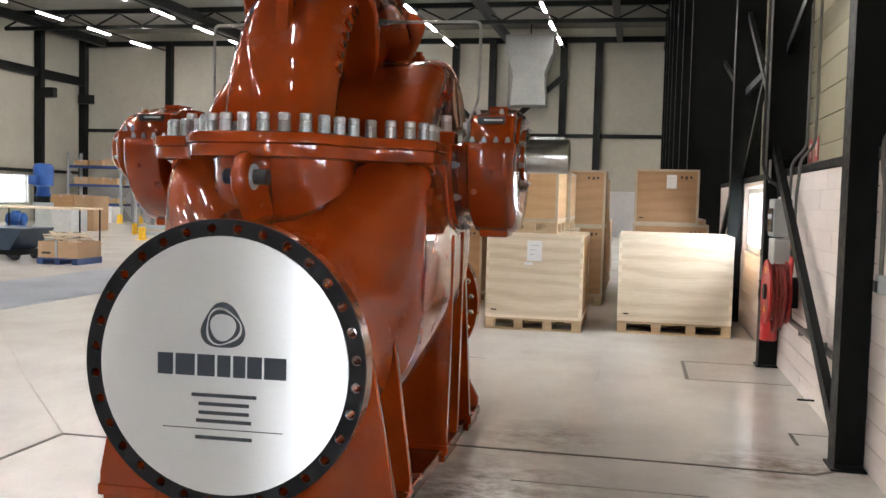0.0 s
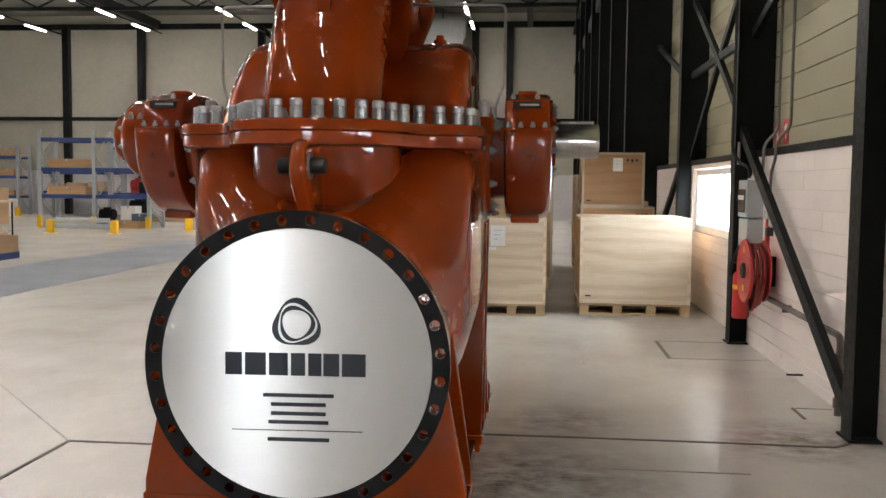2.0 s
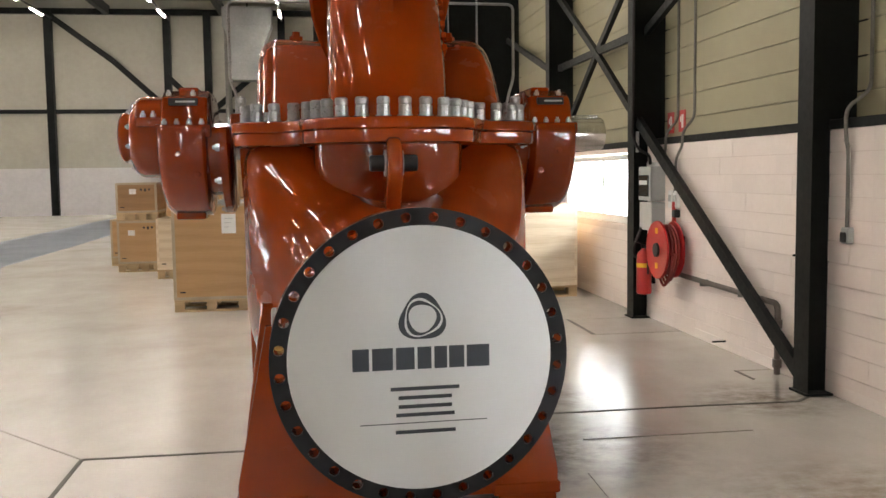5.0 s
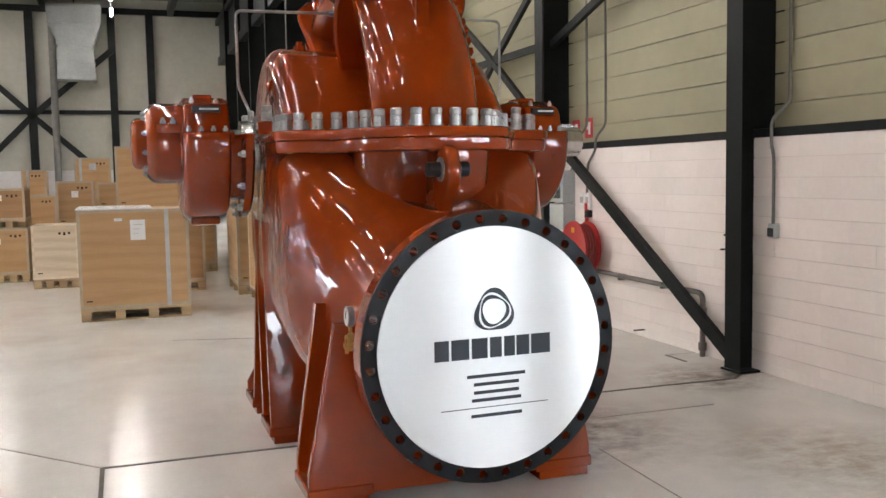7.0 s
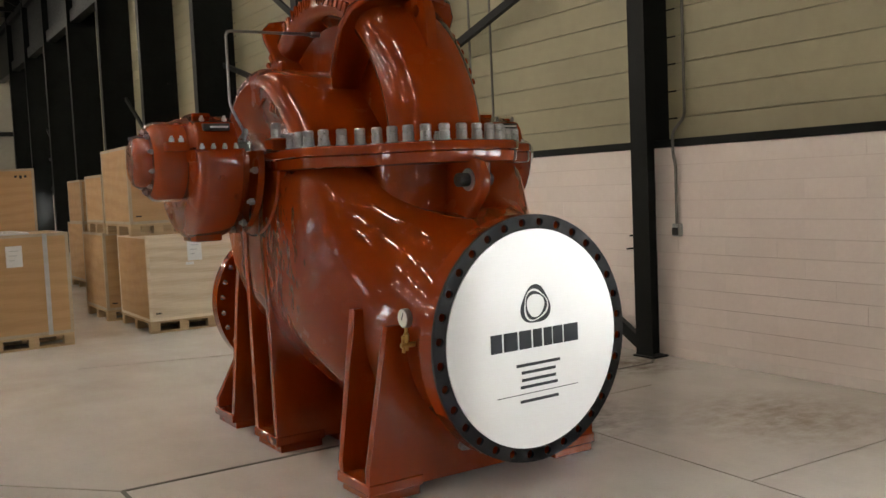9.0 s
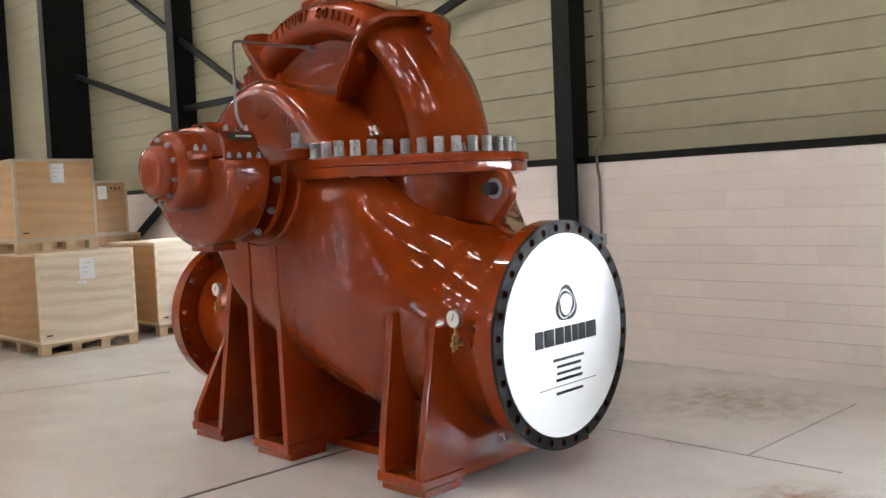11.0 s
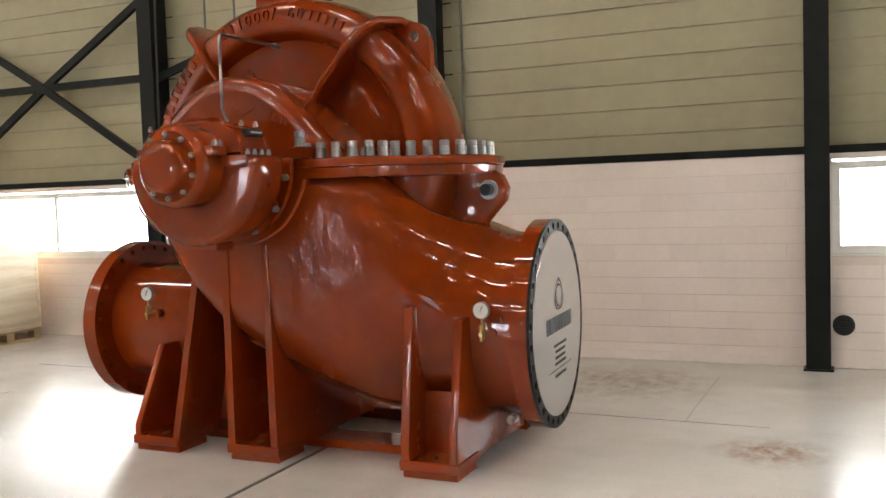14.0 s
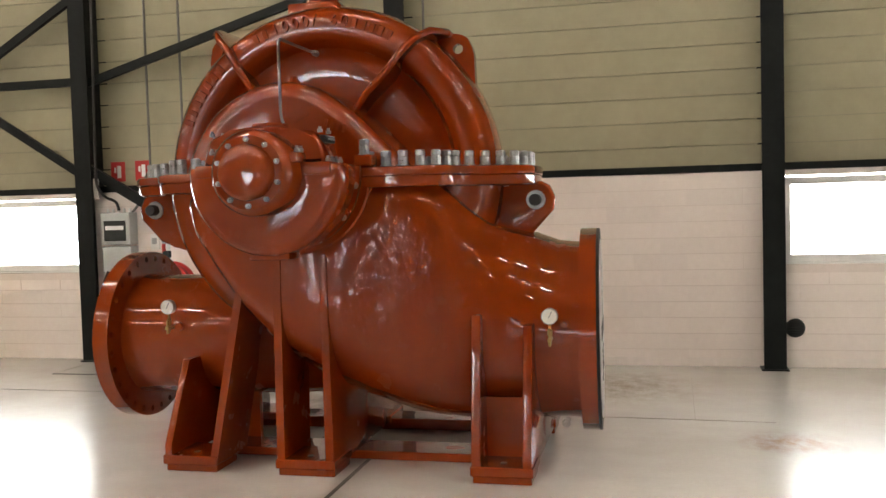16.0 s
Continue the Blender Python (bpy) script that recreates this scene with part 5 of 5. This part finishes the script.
# ---- packing crates ----
def crate(x0, x1, y0, y1, z0, z1, ply, label, paper=None, pallet=True, cover=None, band=None, side_ply=None, marks=True):
    """A plywood crate with metal edge strips on a pallet."""
    cx, cy = (x0 + x1) / 2, (y0 + y1) / 2
    w, d, h = (x1 - x0) / 2, (y1 - y0) / 2, z1 - z0
    t = thing("crate", label, "crate", (cx, cy, z0), "packing crates")
    b = 0.13 if pallet else 0.0
    part("front_panel", box(-w + 0.012, w - 0.012, -d, -d + 0.012, b + 0.01, h - 0.012), ply, t)
    part("back_panel", box(-w + 0.012, w - 0.012, d - 0.012, d, b + 0.01, h - 0.012), ply, t)
    for s in (-1, 1):
        part("side_panel", box(*sorted((s * w, s * (w - 0.012))), -d, d, b + 0.01, h - 0.012), side_ply or ply, t)
    part("lid", box(-w, w, -d, d, h - 0.012, h), ply, t)
    part("bottom", box(-w, w, -d, d, b, b + 0.012), ply, t)
    e, EDGE_MAT = 0.004, ply if ply is PLY_PALE else CRATE_EDGE
    for sx in (-1, 1):
        for sy in (-1, 1):
            part("edge_strip", box(*sorted((sx * (w + e), sx * (w - 0.028))), *sorted((sy * (d + e), sy * (d - 0.028))), b, h + e), EDGE_MAT, t)
    for sy in (-1, 1):
        for z in (b, h - 0.026):
            part("edge_strip", box(-w + 0.03, w - 0.03, *sorted((sy * (d + e), sy * (d - 0.02))), z, z + 0.03), EDGE_MAT, t)
    for sx in (-1, 1):
        for z in (b, h - 0.026):
            part("edge_strip", box(*sorted((sx * (w + e), sx * (w - 0.02))), -d + 0.03, d - 0.03, z, z + 0.03), EDGE_MAT, t)
    if pallet:
        p = part("pallet", box(-w, w, -d, d, 0.105, 0.128), PALLET, t, "rough wooden pallet")
        for k in range(3):
            yy = -d + 0.05 + k * (2 * d - 0.1) / 2
            part("skid", box(-w, w, yy - 0.05, yy + 0.05, 0.0, 0.022, 0.002), PALLET, p)
            for j in range(4):
                xx = -w + 0.05 + j * (2 * w - 0.1) / 3
                part("pallet_block", box(xx - 0.05, xx + 0.05, yy - 0.05, yy + 0.05, 0.022, 0.105, 0.003), PALLET, p)
    if paper:
        for px, pz, pw, ph in paper:
            part("paper", box(px - pw / 2, px + pw / 2, -d - 0.008, -d - 0.0045, pz - ph / 2, pz + ph / 2), PAPER, t)
            for k in range(3):
                part("paper_print", box(px - pw * 0.3, px + pw * (0.3 - 0.15 * k), -d - 0.0105, -d - 0.008, pz + ph * (0.25 - 0.22 * k), pz + ph * (0.28 - 0.22 * k)), EDGE, t)
    if band is not None:
        part("strap", box(band - 0.022, band + 0.022, -d - 0.007, -d - 0.0042, b, h), EDGE, t)
    if cover:
        part("cover_sheet", box(-w - 0.015, w * 0.35, -d - 0.012, d, h + e, h + 0.022, 0.006), cover, t, "crumpled pale protective sheet")
    for k in range(3 if marks else 0):
        part("stencil", box(w - 0.24 + 0.06 * k, w - 0.21 + 0.06 * k, -d - 0.006, -d - 0.0042, h - 0.115 - 0.012 * (k % 2), h - 0.085), PRINT, t, "black handling mark")
    part("stencil", box(-w + 0.06, -w + 0.12, -d - 0.006, -d - 0.0042, b + 0.075, b + 0.09), PRINT, t)
    return t


PALE, TAN, BROWN = "pale pine plywood crate on a wooden pallet", "tan plywood packing crate with metal edges", "brown plywood packing crate with metal edges"
crate(-0.22, 0.97, 10.25, 11.45, 0, 1.07, PLY_PALE, PALE, None, side_ply=PLY_TAN, marks=False)
crate(-1.64, -0.60, 10.03, 11.25, 0, 1.05, PLY_PALE, PALE, [(-0.0, 0.87, 0.16, 0.22), (-0.06, 0.73, 0.09, 0.03)], side_ply=PLY_TAN, marks=False)
crate(-3.53, -2.43, 9.98, 11.0, 0, 1.15, PLY_TAN, "tan plywood crate with paper label and strap", [(0.04, 0.94, 0.15, 0.21), (-0.15, 1.05, 0.08, 0.03)], cover=FOIL, band=0.33, marks=False)
crate(-1.74, -0.90, 10.20, 11.35, 1.054, 2.02, PLY_TAN, "tall tan plywood crate on a pallet stacked on a pale one", [(0.02, 0.82, 0.15, 0.20)], marks=False)
crate(-0.10, 0.88, 12.70, 13.55, 0, 1.14, PLY_BROWN, BROWN)
crate(-0.09, 0.74, 12.75, 13.5, 1.14, 1.87, PLY_BROWN, "brown plywood crate stacked on another crate", [(0.06, 0.57, 0.13, 0.18)], pallet=False)
crate(-1.75, -0.80, 11.5, 12.6, 0, 1.06, PLY_TAN, TAN)
crate(-1.72, -0.86, 11.5, 12.4, 1.06, 1.76, PLY_TAN, "tan plywood crate on a pallet stacked on another", [(0.0, 0.6, 0.1, 0.1)])
crate(-1.0, -0.48, 12.75, 13.6, 0, 1.08, PLY_BROWN, BROWN)
crate(-1.0, -0.48, 12.75, 13.6, 1.08, 1.84, PLY_BROWN, "brown plywood crate stacked on another crate", pallet=False)
crate(-1.10, -0.50, 14.2, 15.4, 0, 1.35, PLY_TAN, TAN)
crate(-1.05, -0.50, 16.0, 17.2, 0, 1.1, PLY_TAN, TAN)
crate(-1.05, -0.55, 16.0, 17.0, 1.1, 1.8, PLY_TAN, "tan plywood crate stacked on another crate", pallet=False)
crate(-0.05, 0.9, 13.6, 14.8, 0, 1.2, PLY_TAN, TAN)
crate(-0.05, 0.8, 15.4, 16.6, 0, 1.6, PLY_BROWN, BROWN)
crate(-3.05, -2.08, 12.3, 13.3, 0, 1.05, PLY_BROWN, BROWN, [(0.2, 0.85, 0.1, 0.1)])
crate(-3.10, -2.20, 13.5, 14.4, 0, 1.06, PLY_TAN, TAN)
crate(-3.15, -2.15, 13.45, 14.45, 1.06, 1.92, PLY_TAN, "tall tan plywood crate stacked on another crate", pallet=False)
crate(-4.26, -3.68, 13.4, 14.3, 0, 0.85, PLY_PALE, PALE)
crate(-5.02, -4.40, 14.5, 15.4, 0, 0.78, PLY_TAN, TAN, [(-0.1, 0.6, 0.1, 0.08)])
crate(-5.02, -4.42, 14.5, 15.4, 0.78, 1.36, PLY_BROWN, "brown plywood crate on a pallet stacked on another", [(-0.05, 0.45, 0.1, 0.08)])
crate(-4.15, -3.35, 15.4, 16.2, 0, 0.75, PLY_TAN, TAN)
crate(-4.05, -3.50, 15.4, 16.1, 0.75, 1.45, PLY_TAN, "tan plywood crate stacked on another crate", [(0.0, 0.5, 0.1, 0.1)], pallet=False)
crate(-3.45, -2.4, 15.6, 16.5, 0, 1.0, PLY_TAN, TAN, [(0.0, 0.8, 0.12, 0.08)])
crate(-3.45, -2.5, 15.6, 16.5, 1.0, 1.42, PLY_TAN, "low tan plywood crate stacked on another", [(-0.1, 0.3, 0.15, 0.1)], pallet=False)
crate(-3.85, -3.15, 17.4, 18.1, 0, 1.2, PLY_TAN, TAN)
crate(-3.85, -3.25, 17.4, 18.1, 1.2, 1.86, PLY_TAN, "small strapped tan crate stacked on another", [(0.0, 0.5, 0.12, 0.12)], pallet=False, band=-0.2)
crate(-4.9, -4.2, 17.8, 18.5, 0, 1.2, PLY_TAN, TAN)
crate(-4.75, -4.35, 17.8, 18.4, 1.2, 1.66, PLY_TAN, "small strapped tan crate stacked on another", pallet=False, band=-0.1)
crate(-3.0, -2.3, 18.0, 19.0, 0, 1.6, PLY_TAN, TAN, [(0.1, 1.3, 0.15, 0.1)])
crate(-2.2, -1.7, 14.7, 15.7, 0, 0.95, PLY_TAN, TAN)
crate(-2.2, -1.65, 16.8, 17.8, 0, 1.0, PLY_PALE, PALE)
crate(-5.35, -4.80, 15.6, 16.3, 0, 0.76, PLY_TAN, TAN, [(0.12, 0.62, 0.2, 0.1)])

# ---- far storage ----
def rack(x0, x1, y0, y1, h, levels, bays, label):
    """Pallet racking: ladder frames, beam pairs and decks."""
    r = thing("pallet_rack", label, "rack", (x0, y0, 0), "pallet racks")
    d = y1 - y0
    w = (x1 - x0) / bays
    for k in range(bays + 1):
        x = w * k
        up = part("upright", joined([(x - 0.05, x + 0.05, 0, 0.09, 0, h), (x - 0.05, x + 0.05, d - 0.09, d, 0, h)]), RACK_GREY, r)
        zs = [0.1 + (h - 0.2) * i / 4 for i in range(5)]
        for i in range(4):
            a, b = (0.05, d - 0.05) if i % 2 else (d - 0.05, 0.05)
            part("lacing", bar((x, a, zs[i]), (x, b, zs[i + 1]), 0.03, 0.04), RACK_GREY, up)
        part("guard", box(x - 0.08, x + 0.08, -0.08, -0.005, 0, 0.36, 0.01), YELLOW, up, "yellow foot guard")
    for k in range(bays):
        for z in levels:
            for yy in (0.0, d - 0.05):
                part("beam", box(w * k + 0.052, w * (k + 1) - 0.052, yy, yy + 0.05, z - 0.06, z + 0.06, 0.004), RACK_BLUE, r)
            part("deck", box(w * k + 0.06, w * (k + 1) - 0.06, 0.05, d - 0.05, z + 0.03, z + 0.05), PALLET, r)
    return r


rack(-15.6, -12.2, 26.6, 27.7, 2.95, (0.95, 1.75, 2.65), 2, "open blue and grey pallet rack with yellow guards")
rack(-15.7, -12.9, 31.6, 32.7, 3.0, (0.95, 1.75, 2.6), 1, "open blue and grey pallet rack against the back")
rack(-24.1, -21.6, 35.6, 36.6, 2.95, (0.75, 1.55, 2.35), 1, "blue shelf rack with boxes in the far corner")
rack(-20.6, -17.6, 35.6, 36.6, 2.95, (0.95, 1.75), 1, "grey pallet rack with boxes near the back wall")


def carton(x, y, z, w, d, h, mat, label="brown cardboard carton on the storage rack", name="carton"):
    t = thing(name, label, "box", (x, y, z), "stored boxes")
    part("body", box(-w / 2, w / 2, -d / 2, d / 2, 0, h, 0.006), mat, t)
    part("tape", box(-0.03, 0.03, -d / 2 - 0.002, d / 2 + 0.002, h - 0.08, h + 0.003), EDGE, t)
    return t


rng = random.Random(4)
for z in (0.80, 1.60, 2.40):
    for k in range(3):
        carton(-23.55 + 0.72 * k, 36.0, z, 0.62, 0.6, 0.22 + 0.1 * rng.random(), PLY_TAN if rng.random() < 0.6 else CARD)
for x, z, h in ((-20.0, 1.0, 0.3), (-19.2, 1.0, 0.35), (-18.3, 1.0, 0.4), (-20.0, 1.8, 0.4), (-19.0, 1.8, 0.3)):
    carton(x, 36.0, z, 0.7, 0.6, h, CARD)
carton(-22.1, 35.3, 0, 1.0, 0.7, 0.65, WHITE, "white storage box standing under the shelves")
carton(-14.8, 27.1, 1.80, 1.1, 0.8, 0.28, PLY_TAN, "shallow wooden tray on the pallet rack")
carton(-14.8, 27.1, 1.00, 1.2, 0.8, 0.25, PLY_TAN, "shallow wooden tray on the pallet rack")
carton(-13.0, 27.1, 0.0, 0.9, 0.8, 0.22, PLY_TAN, "shallow wooden tray standing under the rack")
carton(-14.7, 27.0, 0.0, 1.3, 0.9, 0.16, PALLET, "flat wooden pallet load under the rack")
carton(-13.7, 32.1, 0.0, 1.3, 0.9, 0.18, PALLET, "flat wooden pallet load under the rack")
carton(-15.0, 32.1, 0.0, 0.9, 0.9, 0.20, PALLET, "flat wooden pallet load under the rack")
carton(-14.3, 32.1, 2.68, 2.2, 0.8, 0.06, PLY_BROWN, "stack of brown boards on top of the rack")

def motor(name, at, size, mat, label, upright=False):
    """An electric motor: finned body, end bells, terminal box and feet."""
    t = thing(name, label, "motor", at, "stored machines")
    ax = "z" if upright else "x"
    o = (0, 0, 0) if upright else (0, 0, size * 0.6)
    prof = [(0, size * 0.3)]
    for k in range(9):
        z = size * (0.08 + 0.13 * k)
        prof += [(z, size * 0.50), (z + size * 0.05, size * 0.50), (z + size * 0.055, size * 0.45), (z + size * 0.12, size * 0.45)]
    prof += [(size * 1.30, size * 0.5), (size * 1.38, size * 0.42)]
    part("body", turned(prof, o, ax, 20), mat, t)
    if upright:
        part("terminal_box", box(-size * 0.25, size * 0.25, -size * 0.72, -size * 0.45, size * 0.3, size * 0.75, 0.01), mat, t)
        part("flange", turned([(-size * 0.08, size * 0.6), (0, size * 0.6)], o, "z", 24), mat, t)
    else:
        part("terminal_box", box(size * 0.4, size * 0.9, -size * 0.25, size * 0.25, size * 1.02, size * 1.25, 0.01), mat, t)
        part("foot", box(size * 0.1, size * 1.2, -size * 0.5, size * 0.5, 0, size * 0.14, 0.005), mat, t)
    return t


motor("motor", (-15.2, 32.1, 1.02), 0.42, RED, "red electric motor stored on the rack")
motor("motor", (-13.5, 32.1, 1.02), 0.62, MOTOR_BLUE, "blue electric motor stored on the rack", True)
motor("motor", (-15.2, 32.0, 0.20), 0.50, STEEL_DARK, "dark machine part standing on a pallet")
motor("motor", (-14.0, 32.0, 0.18), 0.48, RACK_GREY, "grey machine part standing on a pallet")

motor("motor", (-13.9, 27.0, 0.20), 0.34, STEEL_DARK, "dark machine part standing on a pallet")
motor("motor", (-12.9, 32.0, 0.22), 0.40, GREY_BOX, "grey machine part standing on a pallet")
carton(-14.5, 31.9, 0.98, 0.45, 0.5, 0.42, STEEL_DARK, "dark metal case stored on the rack")
carton(-14.1, 29.6, 0.0, 0.5, 0.5, 0.6, WHITE, "white container standing between the racks")
carton(-12.6, 27.1, 0.22, 0.5, 0.5, 0.22, STEEL_BLUE, "small blue metal box standing on a tray")

# guard rails at the rack end
for x, y in ((-13.8, 23.9), (-12.0, 23.9), (-10.8, 26.2), (-21.2, 34.9), (-12.6, 30.9)):
    p = thing("guard_post", "short yellow impact post on the floor", "post", (x, y, 0), "guard posts")
    part("post", box(-0.10, 0.10, -0.07, 0.07, 0, 0.36, 0.02), YELLOW, p)
    part("foot", box(-0.16, 0.16, -0.12, 0.12, 0, 0.012), YELLOW, p)
gr = thing("guard_rail", "low galvanised guard rail between yellow posts", "rail", (-12.9, 23.9, 0))
for z in (0.14, 0.30):
    part("rail", box(-0.78, 0.78, -0.03, 0.03, z, z + 0.12, 0.01), RACK_GREY, gr)

# work area on the far left
tray = thing("scrap_box", "open cardboard box of wood offcuts on a blue pallet", "box", (-10.5, 15.6, 0))
part("pallet", joined([(-0.42, 0.42, -0.4, 0.4, 0.09, 0.12)] + [(x - 0.06, x + 0.06, -0.4, 0.4, 0, 0.09) for x in (-0.36, 0, 0.36)]), RACK_BLUE, tray)
part("wall", joined([(-0.41, 0.41, -0.38, -0.36, 0.12, 0.42), (-0.41, 0.41, 0.36, 0.38, 0.12, 0.42), (-0.41, -0.39, -0.36, 0.36, 0.12, 0.42), (0.39, 0.41, -0.36, 0.36, 0.12, 0.42)]), CARD, tray)
part("edge_post", box(-0.05, 0.0, -0.40, -0.385, 0.12, 0.45), RACK_GREY, tray)
part("print", box(-0.33, -0.15, -0.3835, -0.381, 0.19, 0.23), PRINT, tray)
for k in range(26):
    a = rng.uniform(0, 3.1)
    l = rng.uniform(0.25, 0.55)
    c = Vector((rng.uniform(-0.26, 0.26), rng.uniform(-0.22, 0.22), rng.uniform(0.34, 0.56)))
    v = Vector((math.cos(a), math.sin(a) * 0.5, rng.uniform(-0.2, 0.2))) * l / 2
    part("offcut", bar(c - v, c + v, 0.05, 0.025), PLY_PALE, tray)
tb = thing("work_table", "thin steel work table with a light top", "table", (-12.2, 17.4, 0.17))
part("tabletop", box(-1.3, 1.0, -0.4, 0.4, 0.80, 0.84, 0.005), PLY_PALE, tb)
for x in (-1.25, 0.95):
    for y in (-0.36, 0.36):
        part("leg", box(x - 0.012, x + 0.012, y - 0.012, y + 0.012, -0.17, 0.80), STEEL_DARK, tb)
hop = thing("tilting_hopper", "dark blue steel tipping hopper on wheels", "hopper", (-12.1, 16.0, 0))
part("tub", rings([[(-0.55, -0.5, 0.62), (0.65, -0.5, 0.62), (0.65, 0.5, 0.62), (-0.55, 0.5, 0.62)], [(-0.2, -0.4, 0.2), (0.30, -0.4, 0.2), (0.30, 0.4, 0.2), (-0.2, 0.4, 0.2)]]), surface("hopper_blue", (0.02, 0.04, 0.07), (0.03, 0.06, 0.10), 4, (0.4, 0.6)), hop)
part("skid", box(-0.3, 0.45, -0.35, 0.35, 0.10, 0.2), STEEL_DARK, hop)
for x in (-0.2, 0.35):
    for y in (-0.3, 0.3):
        part("wheel", turned([(-0.04, 0.09), (0.04, 0.09)], (x, y, 0.09), "y", 16), RUBBER, hop)
vp = thing("vertical_pump", "tall grey vertical pump with a blue motor on top", "pump", (-14.2, 20.0, 0))
part("column", turned([(0, 0.36), (0.06, 0.36), (0.08, 0.24), (0.5, 0.24), (0.52, 0.19), (0.95, 0.19), (0.97, 0.24), (1.05, 0.24)], (0, 0, 0), "z", 28), GREY_BOX, vp)
part("coupling", turned([(1.05, 0.16), (1.2, 0.16)], (0, 0, 0), "z", 20), STEEL_DARK, vp)
part("motor", turned([(1.2, 0.20), (1.3, 0.15), (1.44, 0.15), (1.46, 0.235), (1.90, 0.235), (1.94, 0.21), (1.98, 0.2), (1.99, 0.15)], (0, 0, 0), "z", 28), MOTOR_BLUE, vp, "blue motor")
part("terminal_box", box(-0.16, 0.08, -0.36, -0.22, 1.48, 1.7, 0.01), MOTOR_BLUE, vp)
bluem = motor("motor", (-14.1, 18.6, 0.5), 0.3, MOTOR_BLUE, "blue machine part lying on a trestle")
part("trestle", joined([(-0.2, 0.6, -0.25, 0.25, -0.05, 0.0), (-0.18, -0.12, -0.22, 0.22, -0.5, -0.05), (0.5, 0.56, -0.22, 0.22, -0.5, -0.05)]), RACK_GREY, bluem)
for x, y, w, h, m in ((-19.05, 28.2, 0.9, 1.2, PLY_TAN), (-18.2, 28.2, 0.75, 1.18, CARD), (-18.2, 27.0, 0.7, 0.72, FOIL)):
    carton(x, y, 0, w, 0.9, h, m, "large brown packing box standing on the floor")

# ---- pieces of the near wall: blocks and panels ----
BH, BL = 0.139, 0.46
block_mesh = mesh_of(box(0, 0.035, 0.0, BL, 0.003, BH - 0.003), BLOCK, 30, "block")


def in_window(y0, y1, z0, z1):
    return any(y1 > a + 0.005 and y0 < b - 0.005 for a, b in WINDOW_BAYS) and z1 > SILL - 0.09 and z0 < HEAD + 0.02


rest = bmesh.new()
jit = random.Random(7)
for r in range(12):
    z0 = 0.012 + BH * r
    y = FY + (BL / 2 if r % 2 else 0)
    while y < BY - BL:
        if not in_window(y, y + BL, z0, z0 + BH):
            x = WX - 0.007 + jit.uniform(-0.0015, 0.0015)
            if 2.25 <= y and y + BL <= 8.75:
                part("block", block_mesh, BLOCK, wall_core, at=(x, y, z0))
            else:
                box(x, x + 0.035, y + 0.0004, y + BL - 0.0004, z0 + 0.004, z0 + BH - 0.004, bm=rest)
        else:
            # cut blocks either side of an opening
            for a, b in WINDOW_BAYS:
                if y < a - 0.02 < y + BL:
                    box(WX - 0.003, WX + 0.03, y + 0.004, a - 0.004, z0 + 0.004, z0 + BH - 0.004, bm=rest)
                if y < b + 0.02 < y + BL:
                    box(WX - 0.003, WX + 0.03, b + 0.004, y + BL - 0.004, z0 + 0.004, z0 + BH - 0.004, bm=rest)
                if y + BL > a + 0.02 and y < b - 0.02:
                    q0, q1 = max(y, a), min(y + BL, b)
                    if z0 < SILL - 0.12:
                        box(WX - 0.003, WX + 0.03, q0 + 0.004, q1 - 0.004, z0 + 0.004, min(z0 + BH - 0.004, SILL - 0.09), bm=rest)
        y += BL
far_blocks = part("far_blocks", rest, BLOCK, wall_core, angle=30)
tagged(far_blocks, kind="stuff")

PH, PANEL0 = 0.218, 1.702
upper_wall = bpy.data.objects["wall_east_upper"]
panels = bmesh.new()
for r in range(30):
    z0 = PANEL0 + PH * r
    for a, b in zip([FY] + COLS, COLS + [BY]):
        if a > COLS[4] and b < COLS[10] and z0 < 4.4:
            part("panel", box(0, 0.03, 0.003, b - a - 0.003, 0.004, PH - 0.004, 0.003), PANEL, upper_wall, at=(PX + jit.uniform(-0.001, 0.001), a, z0))
        else:
            box(PX, PX + 0.03, a + 0.003, b - 0.003, z0 + 0.004, z0 + PH - 0.004, bm=panels)
tagged(part("far_panels", panels, PANEL, upper_wall, angle=30), kind="stuff")
